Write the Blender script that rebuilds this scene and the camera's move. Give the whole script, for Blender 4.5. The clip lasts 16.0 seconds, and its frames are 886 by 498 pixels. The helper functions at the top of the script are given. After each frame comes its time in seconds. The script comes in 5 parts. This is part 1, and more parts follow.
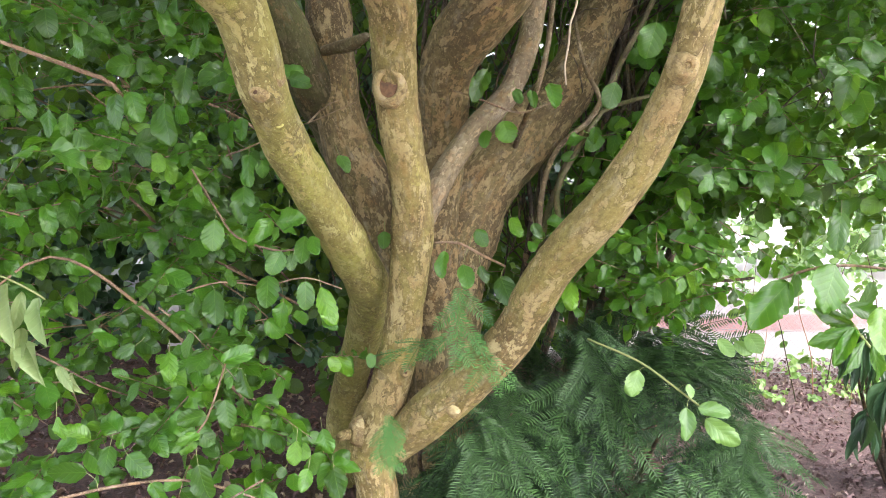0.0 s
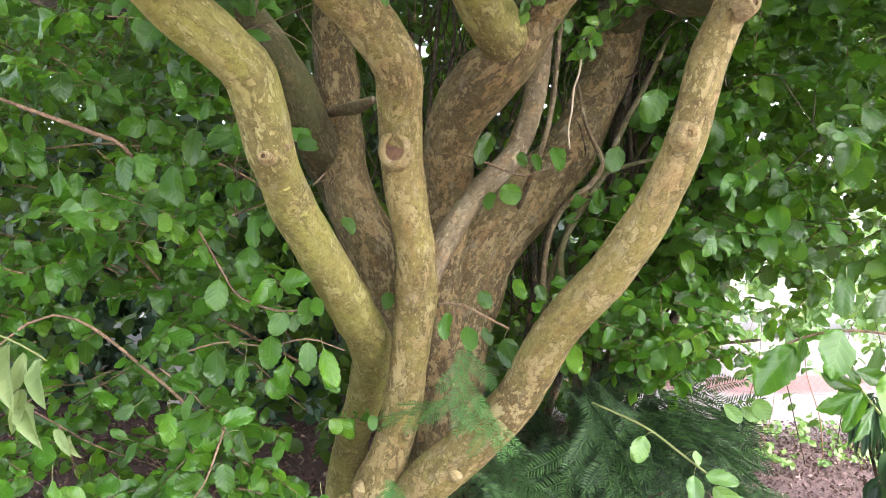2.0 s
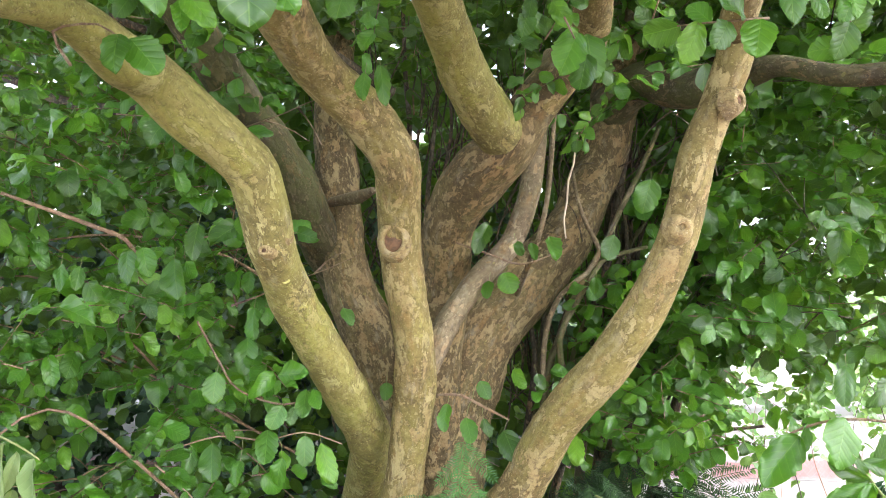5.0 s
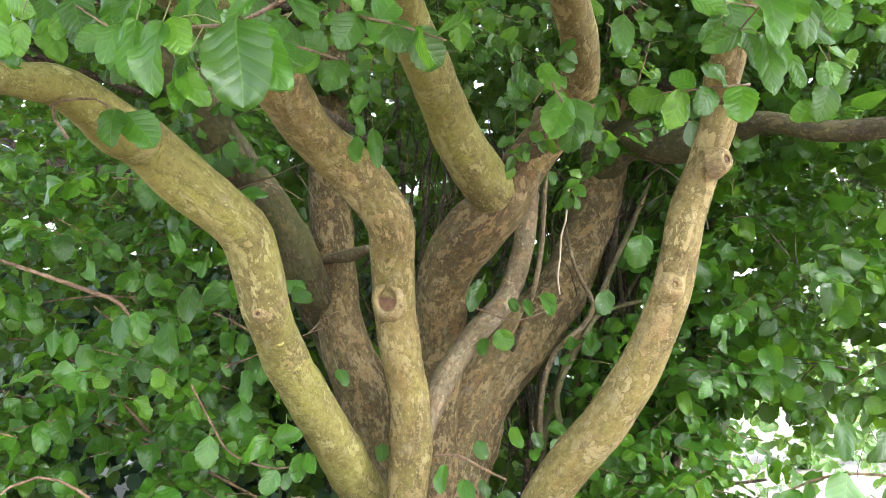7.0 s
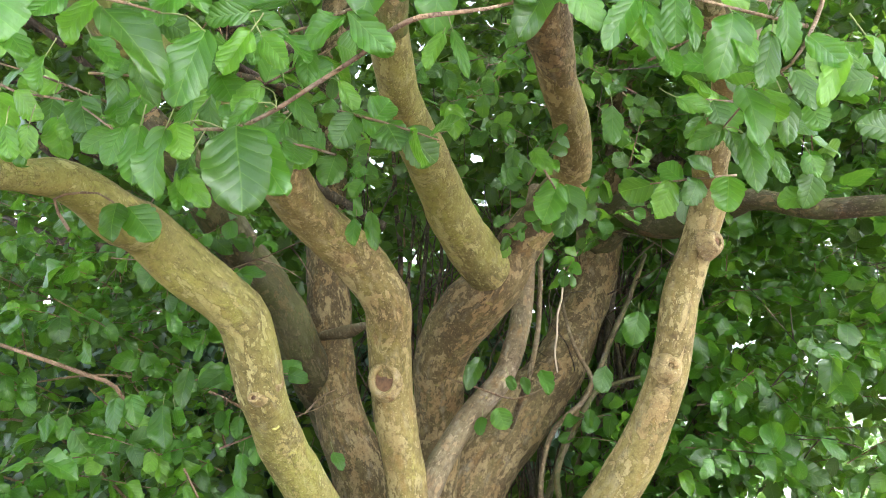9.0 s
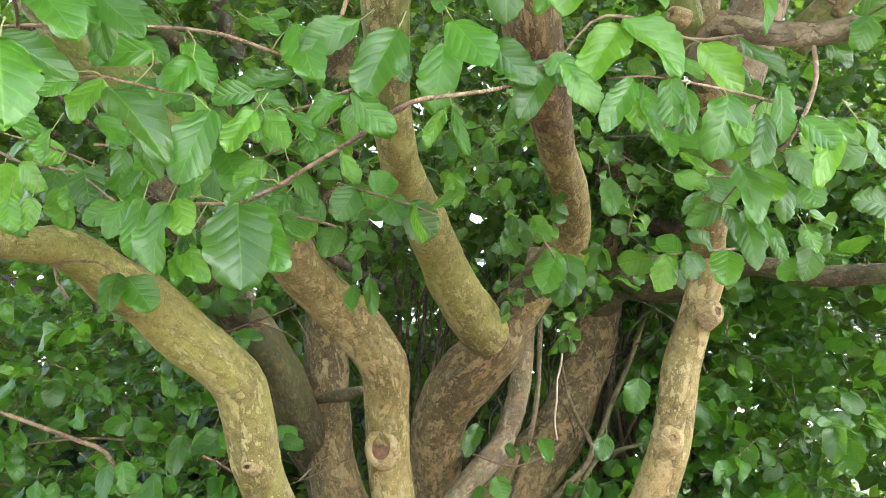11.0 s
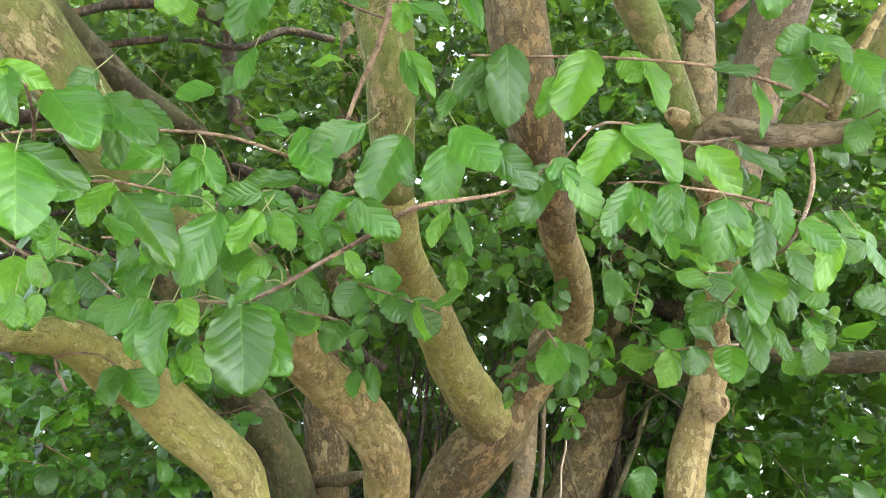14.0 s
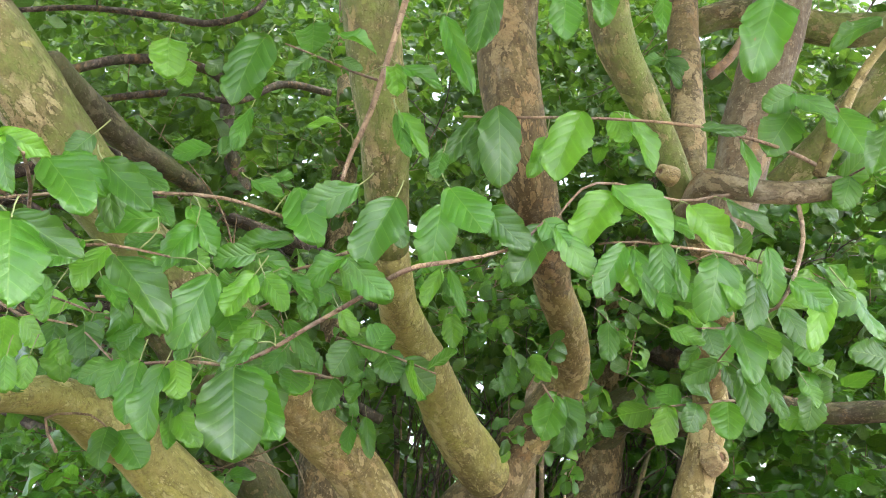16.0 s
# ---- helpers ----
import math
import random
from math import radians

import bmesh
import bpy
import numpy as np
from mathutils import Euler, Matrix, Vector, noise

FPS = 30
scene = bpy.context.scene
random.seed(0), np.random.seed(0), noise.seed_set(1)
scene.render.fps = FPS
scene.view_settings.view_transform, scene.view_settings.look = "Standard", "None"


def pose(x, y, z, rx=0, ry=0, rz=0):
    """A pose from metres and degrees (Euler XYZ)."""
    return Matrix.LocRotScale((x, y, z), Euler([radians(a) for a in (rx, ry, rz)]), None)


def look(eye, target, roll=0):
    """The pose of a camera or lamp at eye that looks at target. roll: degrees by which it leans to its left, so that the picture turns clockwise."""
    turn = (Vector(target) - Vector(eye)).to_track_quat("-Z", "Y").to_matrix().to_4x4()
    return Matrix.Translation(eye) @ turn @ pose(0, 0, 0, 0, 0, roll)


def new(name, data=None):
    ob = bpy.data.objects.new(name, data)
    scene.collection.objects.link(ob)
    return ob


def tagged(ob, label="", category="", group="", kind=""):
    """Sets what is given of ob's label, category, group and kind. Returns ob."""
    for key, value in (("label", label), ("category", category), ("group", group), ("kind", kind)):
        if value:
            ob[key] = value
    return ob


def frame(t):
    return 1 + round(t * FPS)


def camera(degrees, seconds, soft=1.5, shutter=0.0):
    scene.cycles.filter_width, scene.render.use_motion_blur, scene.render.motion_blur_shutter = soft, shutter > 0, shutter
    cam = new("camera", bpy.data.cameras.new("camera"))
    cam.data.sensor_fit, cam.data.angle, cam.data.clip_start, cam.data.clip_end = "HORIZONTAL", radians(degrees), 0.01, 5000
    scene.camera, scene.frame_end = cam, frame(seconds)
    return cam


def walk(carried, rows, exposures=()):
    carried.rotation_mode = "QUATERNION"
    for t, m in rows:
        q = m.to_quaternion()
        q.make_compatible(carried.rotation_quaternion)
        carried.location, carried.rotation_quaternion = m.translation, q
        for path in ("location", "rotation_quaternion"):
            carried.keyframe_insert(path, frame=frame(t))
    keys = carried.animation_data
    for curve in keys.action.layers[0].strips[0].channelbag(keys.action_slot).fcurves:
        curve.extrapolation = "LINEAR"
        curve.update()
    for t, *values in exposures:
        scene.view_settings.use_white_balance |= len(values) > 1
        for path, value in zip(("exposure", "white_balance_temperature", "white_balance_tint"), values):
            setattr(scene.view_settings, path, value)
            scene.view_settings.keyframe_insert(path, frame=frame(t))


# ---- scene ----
# ---- camera ----
cam = camera(62.61, 16.0, soft=0.6)
ROWS = [
    (0.0, 0.0000, 0.0000, 1.5000, 0.000, -5.000, 0.000),
    (0.5, 0.0018, -0.0016, 1.5066, 0.120, -4.004, 0.173),
    (1.0, 0.0016, -0.0048, 1.5106, 0.205, -2.885, 0.315),
    (1.5, 0.0018, -0.0032, 1.5150, 0.290, -1.819, 0.443),
    (2.0, 0.0003, -0.0003, 1.5198, 0.333, -0.712, 0.517),
    (2.5, -0.0002, 0.0022, 1.5232, 0.410, 0.467, 0.555),
    (3.0, -0.0010, 0.0005, 1.5281, 0.450, 1.608, 0.623),
    (3.5, -0.0004, -0.0054, 1.5312, 0.486, 2.784, 0.579),
    (4.0, -0.0006, -0.0094, 1.5339, 0.445, 3.834, 0.515),
    (6.5, 0.0038, -0.0239, 1.5636, -0.054, 8.435, -0.505),
    (7.0, 0.0051, -0.0264, 1.5673, -0.113, 9.582, -0.664),
    (7.5, 0.0082, -0.0342, 1.5762, -0.168, 10.796, -0.796),
    (8.0, 0.0098, -0.0410, 1.5840, -0.303, 12.128, -0.907),
    (8.5, 0.0100, -0.0448, 1.5916, -0.334, 13.484, -1.009),
    (9.0, 0.0105, -0.0468, 1.5986, -0.329, 14.823, -1.013),
    (11.5, 0.0104, -0.0571, 1.6285, -0.497, 20.293, -0.469),
    (12.0, 0.0089, -0.0619, 1.6367, -0.491, 21.338, -0.374),
    (12.5, 0.0084, -0.0641, 1.6428, -0.445, 22.312, -0.283),
    (13.0, 0.0096, -0.0619, 1.6458, -0.403, 23.207, -0.202),
    (13.5, 0.0107, -0.0642, 1.6494, -0.345, 24.056, -0.157),
    (14.0, 0.0105, -0.0695, 1.6522, -0.273, 24.875, -0.114),
    (14.5, 0.0116, -0.0737, 1.6536, -0.258, 25.682, -0.192),
    (15.0, 0.0137, -0.0761, 1.6567, -0.263, 26.544, -0.253),
    (15.5, 0.0151, -0.0782, 1.6608, -0.360, 27.441, -0.389),
    (16.0, 0.0152, -0.0808, 1.6664, -0.555, 28.438, -0.527)]
walk(cam, [(t, pose(x, y, z, 90 + pitch, 0, yaw) @ pose(0, 0, 0, 0, 0, roll)) for t, x, y, z, yaw, pitch, roll in ROWS],
     exposures=[(0.0, 3.13, 6250, 22), (4.0, 3.23, 6200, 20), (9.0, 3.3, 6120, 14), (13.0, 3.29, 6120, 13), (16.0, 3.2, 6120, 14)])

# ---- light: a bright, thinly overcast day ----
world = bpy.data.worlds.new("world")
scene.world = world
world.use_nodes = True
sky = world.node_tree.nodes.new("ShaderNodeTexSky")
sky.sky_type = "NISHITA"
sky.sun_disc = False
sky.sun_elevation, sky.sun_rotation = radians(46), radians(128)
sky.air_density, sky.dust_density = 1.0, 3.0
haze = world.node_tree.nodes.new("ShaderNodeHueSaturation")
haze.inputs["Saturation"].default_value = 0.42
world.node_tree.links.new(sky.outputs[0], haze.inputs["Color"])
world.node_tree.links.new(haze.outputs[0], world.node_tree.nodes["Background"].inputs[0])
world.node_tree.nodes["Background"].inputs[1].default_value = 0.15
sun = new("sun", bpy.data.lights.new("sun", "SUN"))
sun.data.energy, sun.data.angle, sun.data.color = 0.5, radians(45), (1.0, 0.97, 0.93)
sun.matrix_world = look((5.47, -4.28, 7.2), (0, 0, 0))


# ---- materials ----
class Nodes:
    """A short way to write node materials."""

    def __init__(self, name):
        self.mat = bpy.data.materials.new(name)
        self.mat.use_nodes = True
        self.tree = self.mat.node_tree
        self.bsdf = self.tree.nodes["Principled BSDF"]
        self.out = self.tree.nodes["Material Output"]

    def put(self, socket, value):
        if isinstance(value, bpy.types.NodeSocket):
            self.tree.links.new(value, socket)
        elif isinstance(value, (tuple, list)) and len(value) == 3 and socket.type == "RGBA":
            socket.default_value = (*value, 1)
        else:
            socket.default_value = value

    def add(self, kind, ins=None, out=0, **props):
        n = self.tree.nodes.new("ShaderNode" + kind)
        for k, v in props.items():
            setattr(n, k, v)
        for k, v in (ins or {}).items():
            self.put(n.inputs[k], v)
        return n.outputs[out]

    def noise(self, scale, detail=4, rough=0.55, vec=None, dist=0.0):
        ins = {"Scale": scale, "Detail": detail, "Roughness": rough, "Distortion": dist}
        if vec is not None:
            ins["Vector"] = vec
        return self.add("TexNoise", ins)

    def ramp(self, fac, lo, hi):
        return self.add("MapRange", {0: fac, 1: lo, 2: hi})

    def mix(self, fac, a, b, blend="MIX"):
        n = self.tree.nodes.new("ShaderNodeMix")
        n.data_type, n.blend_type = "RGBA", blend
        self.put(n.inputs[0], fac), self.put(n.inputs[6], a), self.put(n.inputs[7], b)
        return n.outputs[2]

    def math(self, op, a, b=0.0):
        return self.add("Math", {0: a, 1: b}, operation=op)

    def bump(self, height, strength, distance):
        return self.add("Bump", {"Height": height, "Strength": strength, "Distance": distance})

    def done(self, **ins):
        for k, v in ins.items():
            self.put(self.bsdf.inputs[k.replace("_", " ")], v)
        return self.mat


def bark(name, base, dark, pale, green, greenness, patchiness, wrapped=True, warm=(0.30, 0.17, 0.06), moss=0.0):
    """Ironwood bark: a thin skin that flakes off in jigsaw scales and leaves paler wood-coloured patches, with corky
    dots, rust streaks, lichen and a film of algae. wrapped: the pattern follows the limb's own length."""
    m = Nodes(name)
    co = m.add("Attribute", {}, 1, attribute_name="skin") if wrapped else m.add("TexCoord", out=3)
    co = m.add("VectorMath", {0: co, 1: m.add("CombineXYZ", {2: m.math("MULTIPLY", m.add("ObjectInfo", out=5), 19.0)})}, operation="ADD")
    long = m.add("VectorMath", {0: co, 1: (1.0, 1.0, 0.55)}, operation="MULTIPLY")
    streak = m.add("VectorMath", {0: co, 1: (1.0, 1.0, 0.34)}, operation="MULTIPLY")
    col = m.mix(m.ramp(m.noise(6.0, 4, 0.6, long), 0.38, 0.64), base, dark)
    col = m.mix(m.math("MULTIPLY", m.ramp(m.noise(4.2, 4, 0.65, co, 0.6), 0.44, 0.60), greenness), col, green)
    col = m.mix(m.math("MULTIPLY", m.ramp(m.noise(26.0, 4, 0.6, streak), 0.55, 0.68), 0.5), col, warm)
    col = m.mix(m.math("MULTIPLY", m.ramp(m.noise(34.0, 4, 0.6, streak), 0.54, 0.70), 0.4), col, m.mix(0.5, pale, (0.42, 0.41, 0.38)))

    def scales(scale, lo, seed):
        """Islands with crisp, ragged shores, and the shore itself."""
        at = m.add("VectorMath", {0: long, 1: (seed, seed * 0.7, 0.0)}, operation="ADD")
        n = m.noise(scale, 5, 0.6, at, 0.25)
        return m.ramp(n, lo, lo + 0.012), m.math("MULTIPLY", m.ramp(n, lo - 0.03, lo), m.ramp(n, lo + 0.012, lo)), n

    old, old_rim, _ = scales(15.0, 0.55, 3.1)
    col = m.mix(m.math("MULTIPLY", old, 0.65), col, dark)
    cut = 0.605 - 0.13 * patchiness
    big, big_rim, grade = scales(21.0, cut, 7.7)
    small, small_rim, _ = scales(52.0, cut + 0.015, 1.3)
    patch = m.math("MAXIMUM", big, small)
    rim = m.math("MAXIMUM", m.math("MAXIMUM", big_rim, small_rim), m.math("MULTIPLY", old_rim, 0.8))
    col = m.mix(m.math("MULTIPLY", rim, 0.38), col, (0.06, 0.04, 0.02))
    fresh = m.mix(m.ramp(m.noise(9.0, 2, 0.5, co), 0.4, 0.6), pale, m.mix(0.6, pale, warm))
    col = m.mix(m.math("MULTIPLY", patch, 0.85), col, m.mix(m.math("MULTIPLY", m.noise(80.0, 3, 0.6, co), 0.3), fresh, base))
    lichen = m.ramp(m.noise(17.0, 3, 0.5, m.add("VectorMath", {0: co, 1: (4.0, 1.0, 9.0)}, operation="ADD"), 0.3), 0.70, 0.715)
    col = m.mix(m.math("MULTIPLY", lichen, 0.75 * min(1.0, greenness)), col, (0.46, 0.42, 0.12))

    def dots(scale, share, size):
        at = m.add("VectorMath", {0: co, 1: (1.0, 1.0, 1.5)}, operation="MULTIPLY")
        far = m.add("TexVoronoi", {"Vector": at, "Scale": scale}, feature="F1")
        tone = m.add("SeparateColor", {0: m.add("TexVoronoi", {"Vector": at, "Scale": scale}, out=1, feature="F1")})
        return m.math("MULTIPLY", m.ramp(far, size, size * 0.6), m.ramp(tone, 1 - share, 1.03 - share))

    dot = m.math("MAXIMUM", dots(95.0, 0.22, 0.30), dots(190.0, 0.2, 0.34))
    col = m.mix(m.math("MULTIPLY", dot, 0.8), col, pale)
    fine = m.noise(230.0, 4, 0.7, co)
    mottle = m.noise(58.0, 5, 0.72, co)
    col = m.mix(m.math("MULTIPLY", m.ramp(mottle, 0.50, 0.36), 0.5), col, m.mix(0.75, dark, (0.03, 0.022, 0.012)))
    col = m.mix(m.math("MULTIPLY", m.ramp(mottle, 0.54, 0.70), 0.5), col, pale)
    crack = m.noise(75.0, 5, 0.7, streak, 0.5)
    col = m.mix(m.math("MULTIPLY", m.ramp(fine, 0.46, 0.34), 0.35), col, (0.04, 0.026, 0.014))
    col = m.mix(m.math("MULTIPLY", m.ramp(crack, 0.60, 0.70), 0.45), col, (0.06, 0.04, 0.022))
    if moss:
        film = m.math("MULTIPLY", m.ramp(m.noise(7.0, 5, 0.68, co), 0.42, 0.58), moss)
        col = m.mix(film, col, m.mix(m.ramp(m.noise(120.0, 4, 0.7, co), 0.35, 0.65), m.mix(0.5, green, dark), green))
    h = m.math("ADD", m.math("MULTIPLY", fine, 0.22), m.math("MULTIPLY", dot, 0.35))
    h = m.math("ADD", h, m.math("ADD", m.math("MULTIPLY", m.noise(30.0, 4, 0.6, long), 0.7), m.math("MULTIPLY", mottle, 0.6)))
    h = m.math("SUBTRACT", h, m.math("ADD", m.math("MULTIPLY", patch, 0.35), m.math("MULTIPLY", old, -0.22)))
    h = m.math("SUBTRACT", h, m.math("MULTIPLY", m.ramp(crack, 0.58, 0.72), 0.35))
    return m.done(Base_Color=col, Roughness=0.72, Specular_IOR_Level=0.3, Normal=m.bump(h, 1.0, 0.007))


BARK_OLIVE = bark("bark_olive", (0.305, 0.272, 0.082), (0.20, 0.170, 0.056), (0.50, 0.46, 0.20), (0.29, 0.285, 0.066), 0.9, 0.22, warm=(0.33, 0.23, 0.07), moss=0.45)
BARK_OCHRE = bark("bark_ochre", (0.265, 0.205, 0.072), (0.155, 0.114, 0.042), (0.50, 0.415, 0.20), (0.275, 0.245, 0.066), 0.65, 0.30, moss=0.25)
BARK_BROWN = bark("bark_brown", (0.180, 0.134, 0.056), (0.088, 0.064, 0.028), (0.36, 0.285, 0.145), (0.16, 0.14, 0.048), 0.45, 0.40)
BARK_MOSSY = bark("bark_mossy", (0.20, 0.17, 0.062), (0.11, 0.088, 0.036), (0.46, 0.40, 0.206), (0.15, 0.20, 0.036), 1.0, 0.34, moss=0.85)
BARK_SMOOTH = bark("bark_smooth", (0.21, 0.165, 0.090), (0.14, 0.105, 0.058), (0.36, 0.31, 0.198), (0.20, 0.18, 0.09), 0.4, 0.12)
# Brown bark, deepened in colour for the shade inside the crown.
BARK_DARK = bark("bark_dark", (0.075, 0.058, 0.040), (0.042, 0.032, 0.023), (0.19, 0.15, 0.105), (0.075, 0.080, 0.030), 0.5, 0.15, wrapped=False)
# Mossy bark with the shade under the crown put into its colour.
BARK_SHADED = bark("bark_shaded", (0.11, 0.092, 0.046), (0.06, 0.047, 0.028), (0.24, 0.20, 0.12), (0.10, 0.115, 0.034), 0.85, 0.22, moss=0.6)
TWIG = bark("twig_bark", (0.30, 0.20, 0.12), (0.17, 0.11, 0.07), (0.36, 0.27, 0.17), (0.22, 0.18, 0.09), 0.3, 0.1, wrapped=False)


def wood_cut(name):
    m = Nodes(name)
    co = m.add("TexCoord", out=3)
    n = m.noise(60.0, 4, 0.6, co)
    col = m.mix(m.ramp(n, 0.3, 0.7), (0.23, 0.125, 0.06), (0.075, 0.045, 0.025))
    return m.done(Base_Color=col, Roughness=0.8, Normal=m.bump(n, 0.6, 0.004))


CUT = wood_cut("cut_wood")
CALLUS = bark("callus_bark", (0.37, 0.295, 0.125), (0.26, 0.19, 0.085), (0.48, 0.40, 0.21), (0.33, 0.27, 0.10), 0.2, 0.1, wrapped=False)


def leaf_material(name, cols, back, gloss=0.26, through_amount=0.3, shine=0.6):
    """A leaf blade: veins and pleats from its own coordinates, light passing through it."""
    m = Nodes(name)
    uv = m.add("UVMap", uv_map="blade")
    sep = m.tree.nodes.new("ShaderNodeSeparateXYZ")
    m.put(sep.inputs[0], uv)
    u = m.math("ABSOLUTE", m.math("SUBTRACT", sep.outputs[0], 0.5))
    rand = m.math("FRACT", m.math("ADD", m.add("NewGeometry", out=8), m.add("ObjectInfo", out=5)))
    col = m.mix(m.ramp(rand, 0.05, 0.75), cols[0], cols[1])
    col = m.mix(m.ramp(rand, 0.78, 0.97), col, cols[2])
    co = m.add("TexCoord", out=3)
    own = m.add("VectorMath", {0: uv, 1: m.add("CombineXYZ", {0: m.math("MULTIPLY", rand, 37.0), 1: m.math("MULTIPLY", rand, 91.0)})}, operation="ADD")
    blotch = m.noise(3.2, 3, 0.55, own)
    col = m.mix(m.math("MULTIPLY", m.ramp(blotch, 0.4, 0.75), 0.4), col, cols[0])
    step = m.math("MULTIPLY", m.math("GREATER_THAN", 0.5, sep.outputs[0]), 0.5)
    vein = m.math("PINGPONG", m.math("ADD", m.math("SUBTRACT", m.math("MULTIPLY", sep.outputs[1], 6.0), m.math("MULTIPLY", u, 3.8)), step), 0.5)
    line = m.math("MAXIMUM", m.math("MULTIPLY", m.ramp(vein, 0.055, 0.0), 0.7), m.ramp(u, 0.02, 0.006))
    col = m.mix(m.math("MULTIPLY", line, 0.42), col, back)
    col = m.mix(m.math("MULTIPLY", m.ramp(vein, 0.05, 0.22), m.math("MULTIPLY", m.noise(9.0, 3, 0.6, own), 0.3)), col, cols[0])
    tear = m.ramp(m.noise(5.0, 2, 0.5, own), 0.77, 0.80)
    col = m.mix(tear, col, (0.20, 0.13, 0.03))
    hair = m.noise(26.0, 3, 0.6, own)
    nor = m.bump(m.math("ADD", m.math("MULTIPLY", m.ramp(vein, 0.0, 0.3), 0.5), m.math("MULTIPLY", hair, 0.3)), 0.45, 0.002)
    m.done(Base_Color=col, Roughness=m.add("MapRange", {0: hair, 1: 0.3, 2: 0.7, 3: gloss, 4: gloss + 0.12}), Specular_IOR_Level=shine, Normal=nor)
    lit = m.mix(0.5, col, back)
    tr = m.add("BsdfTranslucent", {"Color": m.mix(1.0, lit, (1.35, 1.35, 0.8), "MULTIPLY"), "Normal": nor})
    mixed = m.add("MixShader", {0: through_amount, 1: m.bsdf.outputs[0], 2: tr})
    m.put(m.out.inputs[0], mixed)
    return m.mat


LEAF = leaf_material("ironwood_leaf", [(0.028, 0.088, 0.008), (0.066, 0.220, 0.012), (0.145, 0.34, 0.018)], (0.19, 0.36, 0.05), 0.30, 0.44, 0.7)
# Darker copy of the leaf, with the crown's inner shade in its colour.
LEAF_SHADED = leaf_material("shaded_leaf", [(0.026, 0.068, 0.007), (0.058, 0.138, 0.011), (0.125, 0.22, 0.018)], (0.14, 0.25, 0.04), 0.34, 0.45, 0.45)
LEAF_WILT = leaf_material("wilted_leaf", [(0.16, 0.25, 0.09), (0.24, 0.32, 0.13), (0.28, 0.33, 0.15)], (0.34, 0.40, 0.2), 0.6)
LEAF_RHODO = leaf_material("rhododendron_leaf", [(0.03, 0.08, 0.035), (0.05, 0.125, 0.05), (0.075, 0.165, 0.06)], (0.12, 0.2, 0.09), 0.3, 0.15)
LEAF_PALE = leaf_material("pale_leaf", [(0.10, 0.22, 0.05), (0.17, 0.32, 0.07), (0.24, 0.38, 0.10)], (0.28, 0.42, 0.14))
LEAF_FAR = leaf_material("far_leaf", [(0.06, 0.15, 0.03), (0.12, 0.25, 0.045), (0.2, 0.33, 0.06)], (0.2, 0.32, 0.09))
LITTER_DARK = leaf_material("litter_dark", [(0.075, 0.040, 0.032), (0.16, 0.080, 0.058), (0.36, 0.28, 0.17)], (0.2, 0.12, 0.08), 0.5, 0.05, 0.4)
LITTER_PINK = leaf_material("litter_pink", [(0.10, 0.062, 0.058), (0.21, 0.14, 0.135), (0.44, 0.34, 0.29)], (0.24, 0.17, 0.15), 0.7, 0.05, 0.3)


def yew_material(name, dark, light):
    m = Nodes(name)
    rand = m.math("FRACT", m.math("ADD", m.math("MULTIPLY", m.add("NewGeometry", out=8), 0.5), m.add("ObjectInfo", out=5)))
    col = m.mix(rand, dark, light)
    n = m.noise(40.0, 2)
    col = m.mix(m.math("MULTIPLY", n, 0.3), col, dark)
    return m.done(Base_Color=col, Roughness=0.5, Specular_IOR_Level=0.3)


YEW = yew_material("yew_needles", (0.011, 0.030, 0.012), (0.068, 0.152, 0.038))
YEW_YOUNG = yew_material("young_yew_needles", (0.05, 0.14, 0.03), (0.11, 0.26, 0.06))


def ground_material():
    m = Nodes("leaf_mould")
    co = m.add("TexCoord", out=3)
    sep = m.tree.nodes.new("ShaderNodeSeparateXYZ")
    m.put(sep.inputs[0], co)
    n1, n2 = m.noise(3.0, 5, 0.6, co), m.noise(45.0, 5, 0.7, co)
    col = m.mix(m.ramp(n2, 0.3, 0.7), (0.035, 0.02, 0.015), (0.13, 0.07, 0.05))
    side = m.ramp(m.math("ADD", sep.outputs[0], n1), 1.2, 2.0)
    col = m.mix(side, col, m.mix(m.ramp(n2, 0.3, 0.7), (0.07, 0.045, 0.04), (0.2, 0.13, 0.115)))
    # Pale beyond the fence; also unseen behind the viewpoint, added to bounce light.
    off = m.math("ABSOLUTE", m.math("SUBTRACT", sep.outputs[1], 2.9))
    band = m.math("MULTIPLY", m.ramp(m.math("ABSOLUTE", m.math("SUBTRACT", m.math("ADD", sep.outputs[1], m.math("MULTIPLY", n1, 1.2)), 8.6)), 0.55, 0.35), 0.8)
    off = m.math("SUBTRACT", off, m.math("MULTIPLY", m.ramp(sep.outputs[0], 0.6, -0.4), 1.8))
    pale_ground = m.ramp(m.math("ADD", off, m.math("MULTIPLY", n1, 0.8)), 3.4, 4.0)
    col = m.mix(pale_ground, col, m.mix(band, m.mix(n2, (0.30, 0.27, 0.25), (0.42, 0.39, 0.36)), (0.36, 0.16, 0.14)))
    return m.done(Base_Color=col, Roughness=0.9, Normal=m.bump(n2, 0.9, 0.02))


def plain(name, a, b, scale=30.0, rough=0.8, bump=0.3):
    m = Nodes(name)
    co = m.add("TexCoord", out=3)
    n = m.noise(scale, 5, 0.65, co)
    big = m.noise(scale / 9, 3, 0.6, co)
    col = m.mix(m.math("MULTIPLY", m.math("ADD", n, big), 0.5), a, b)
    return m.done(Base_Color=col, Roughness=rough, Normal=m.bump(n, bump, 0.004))


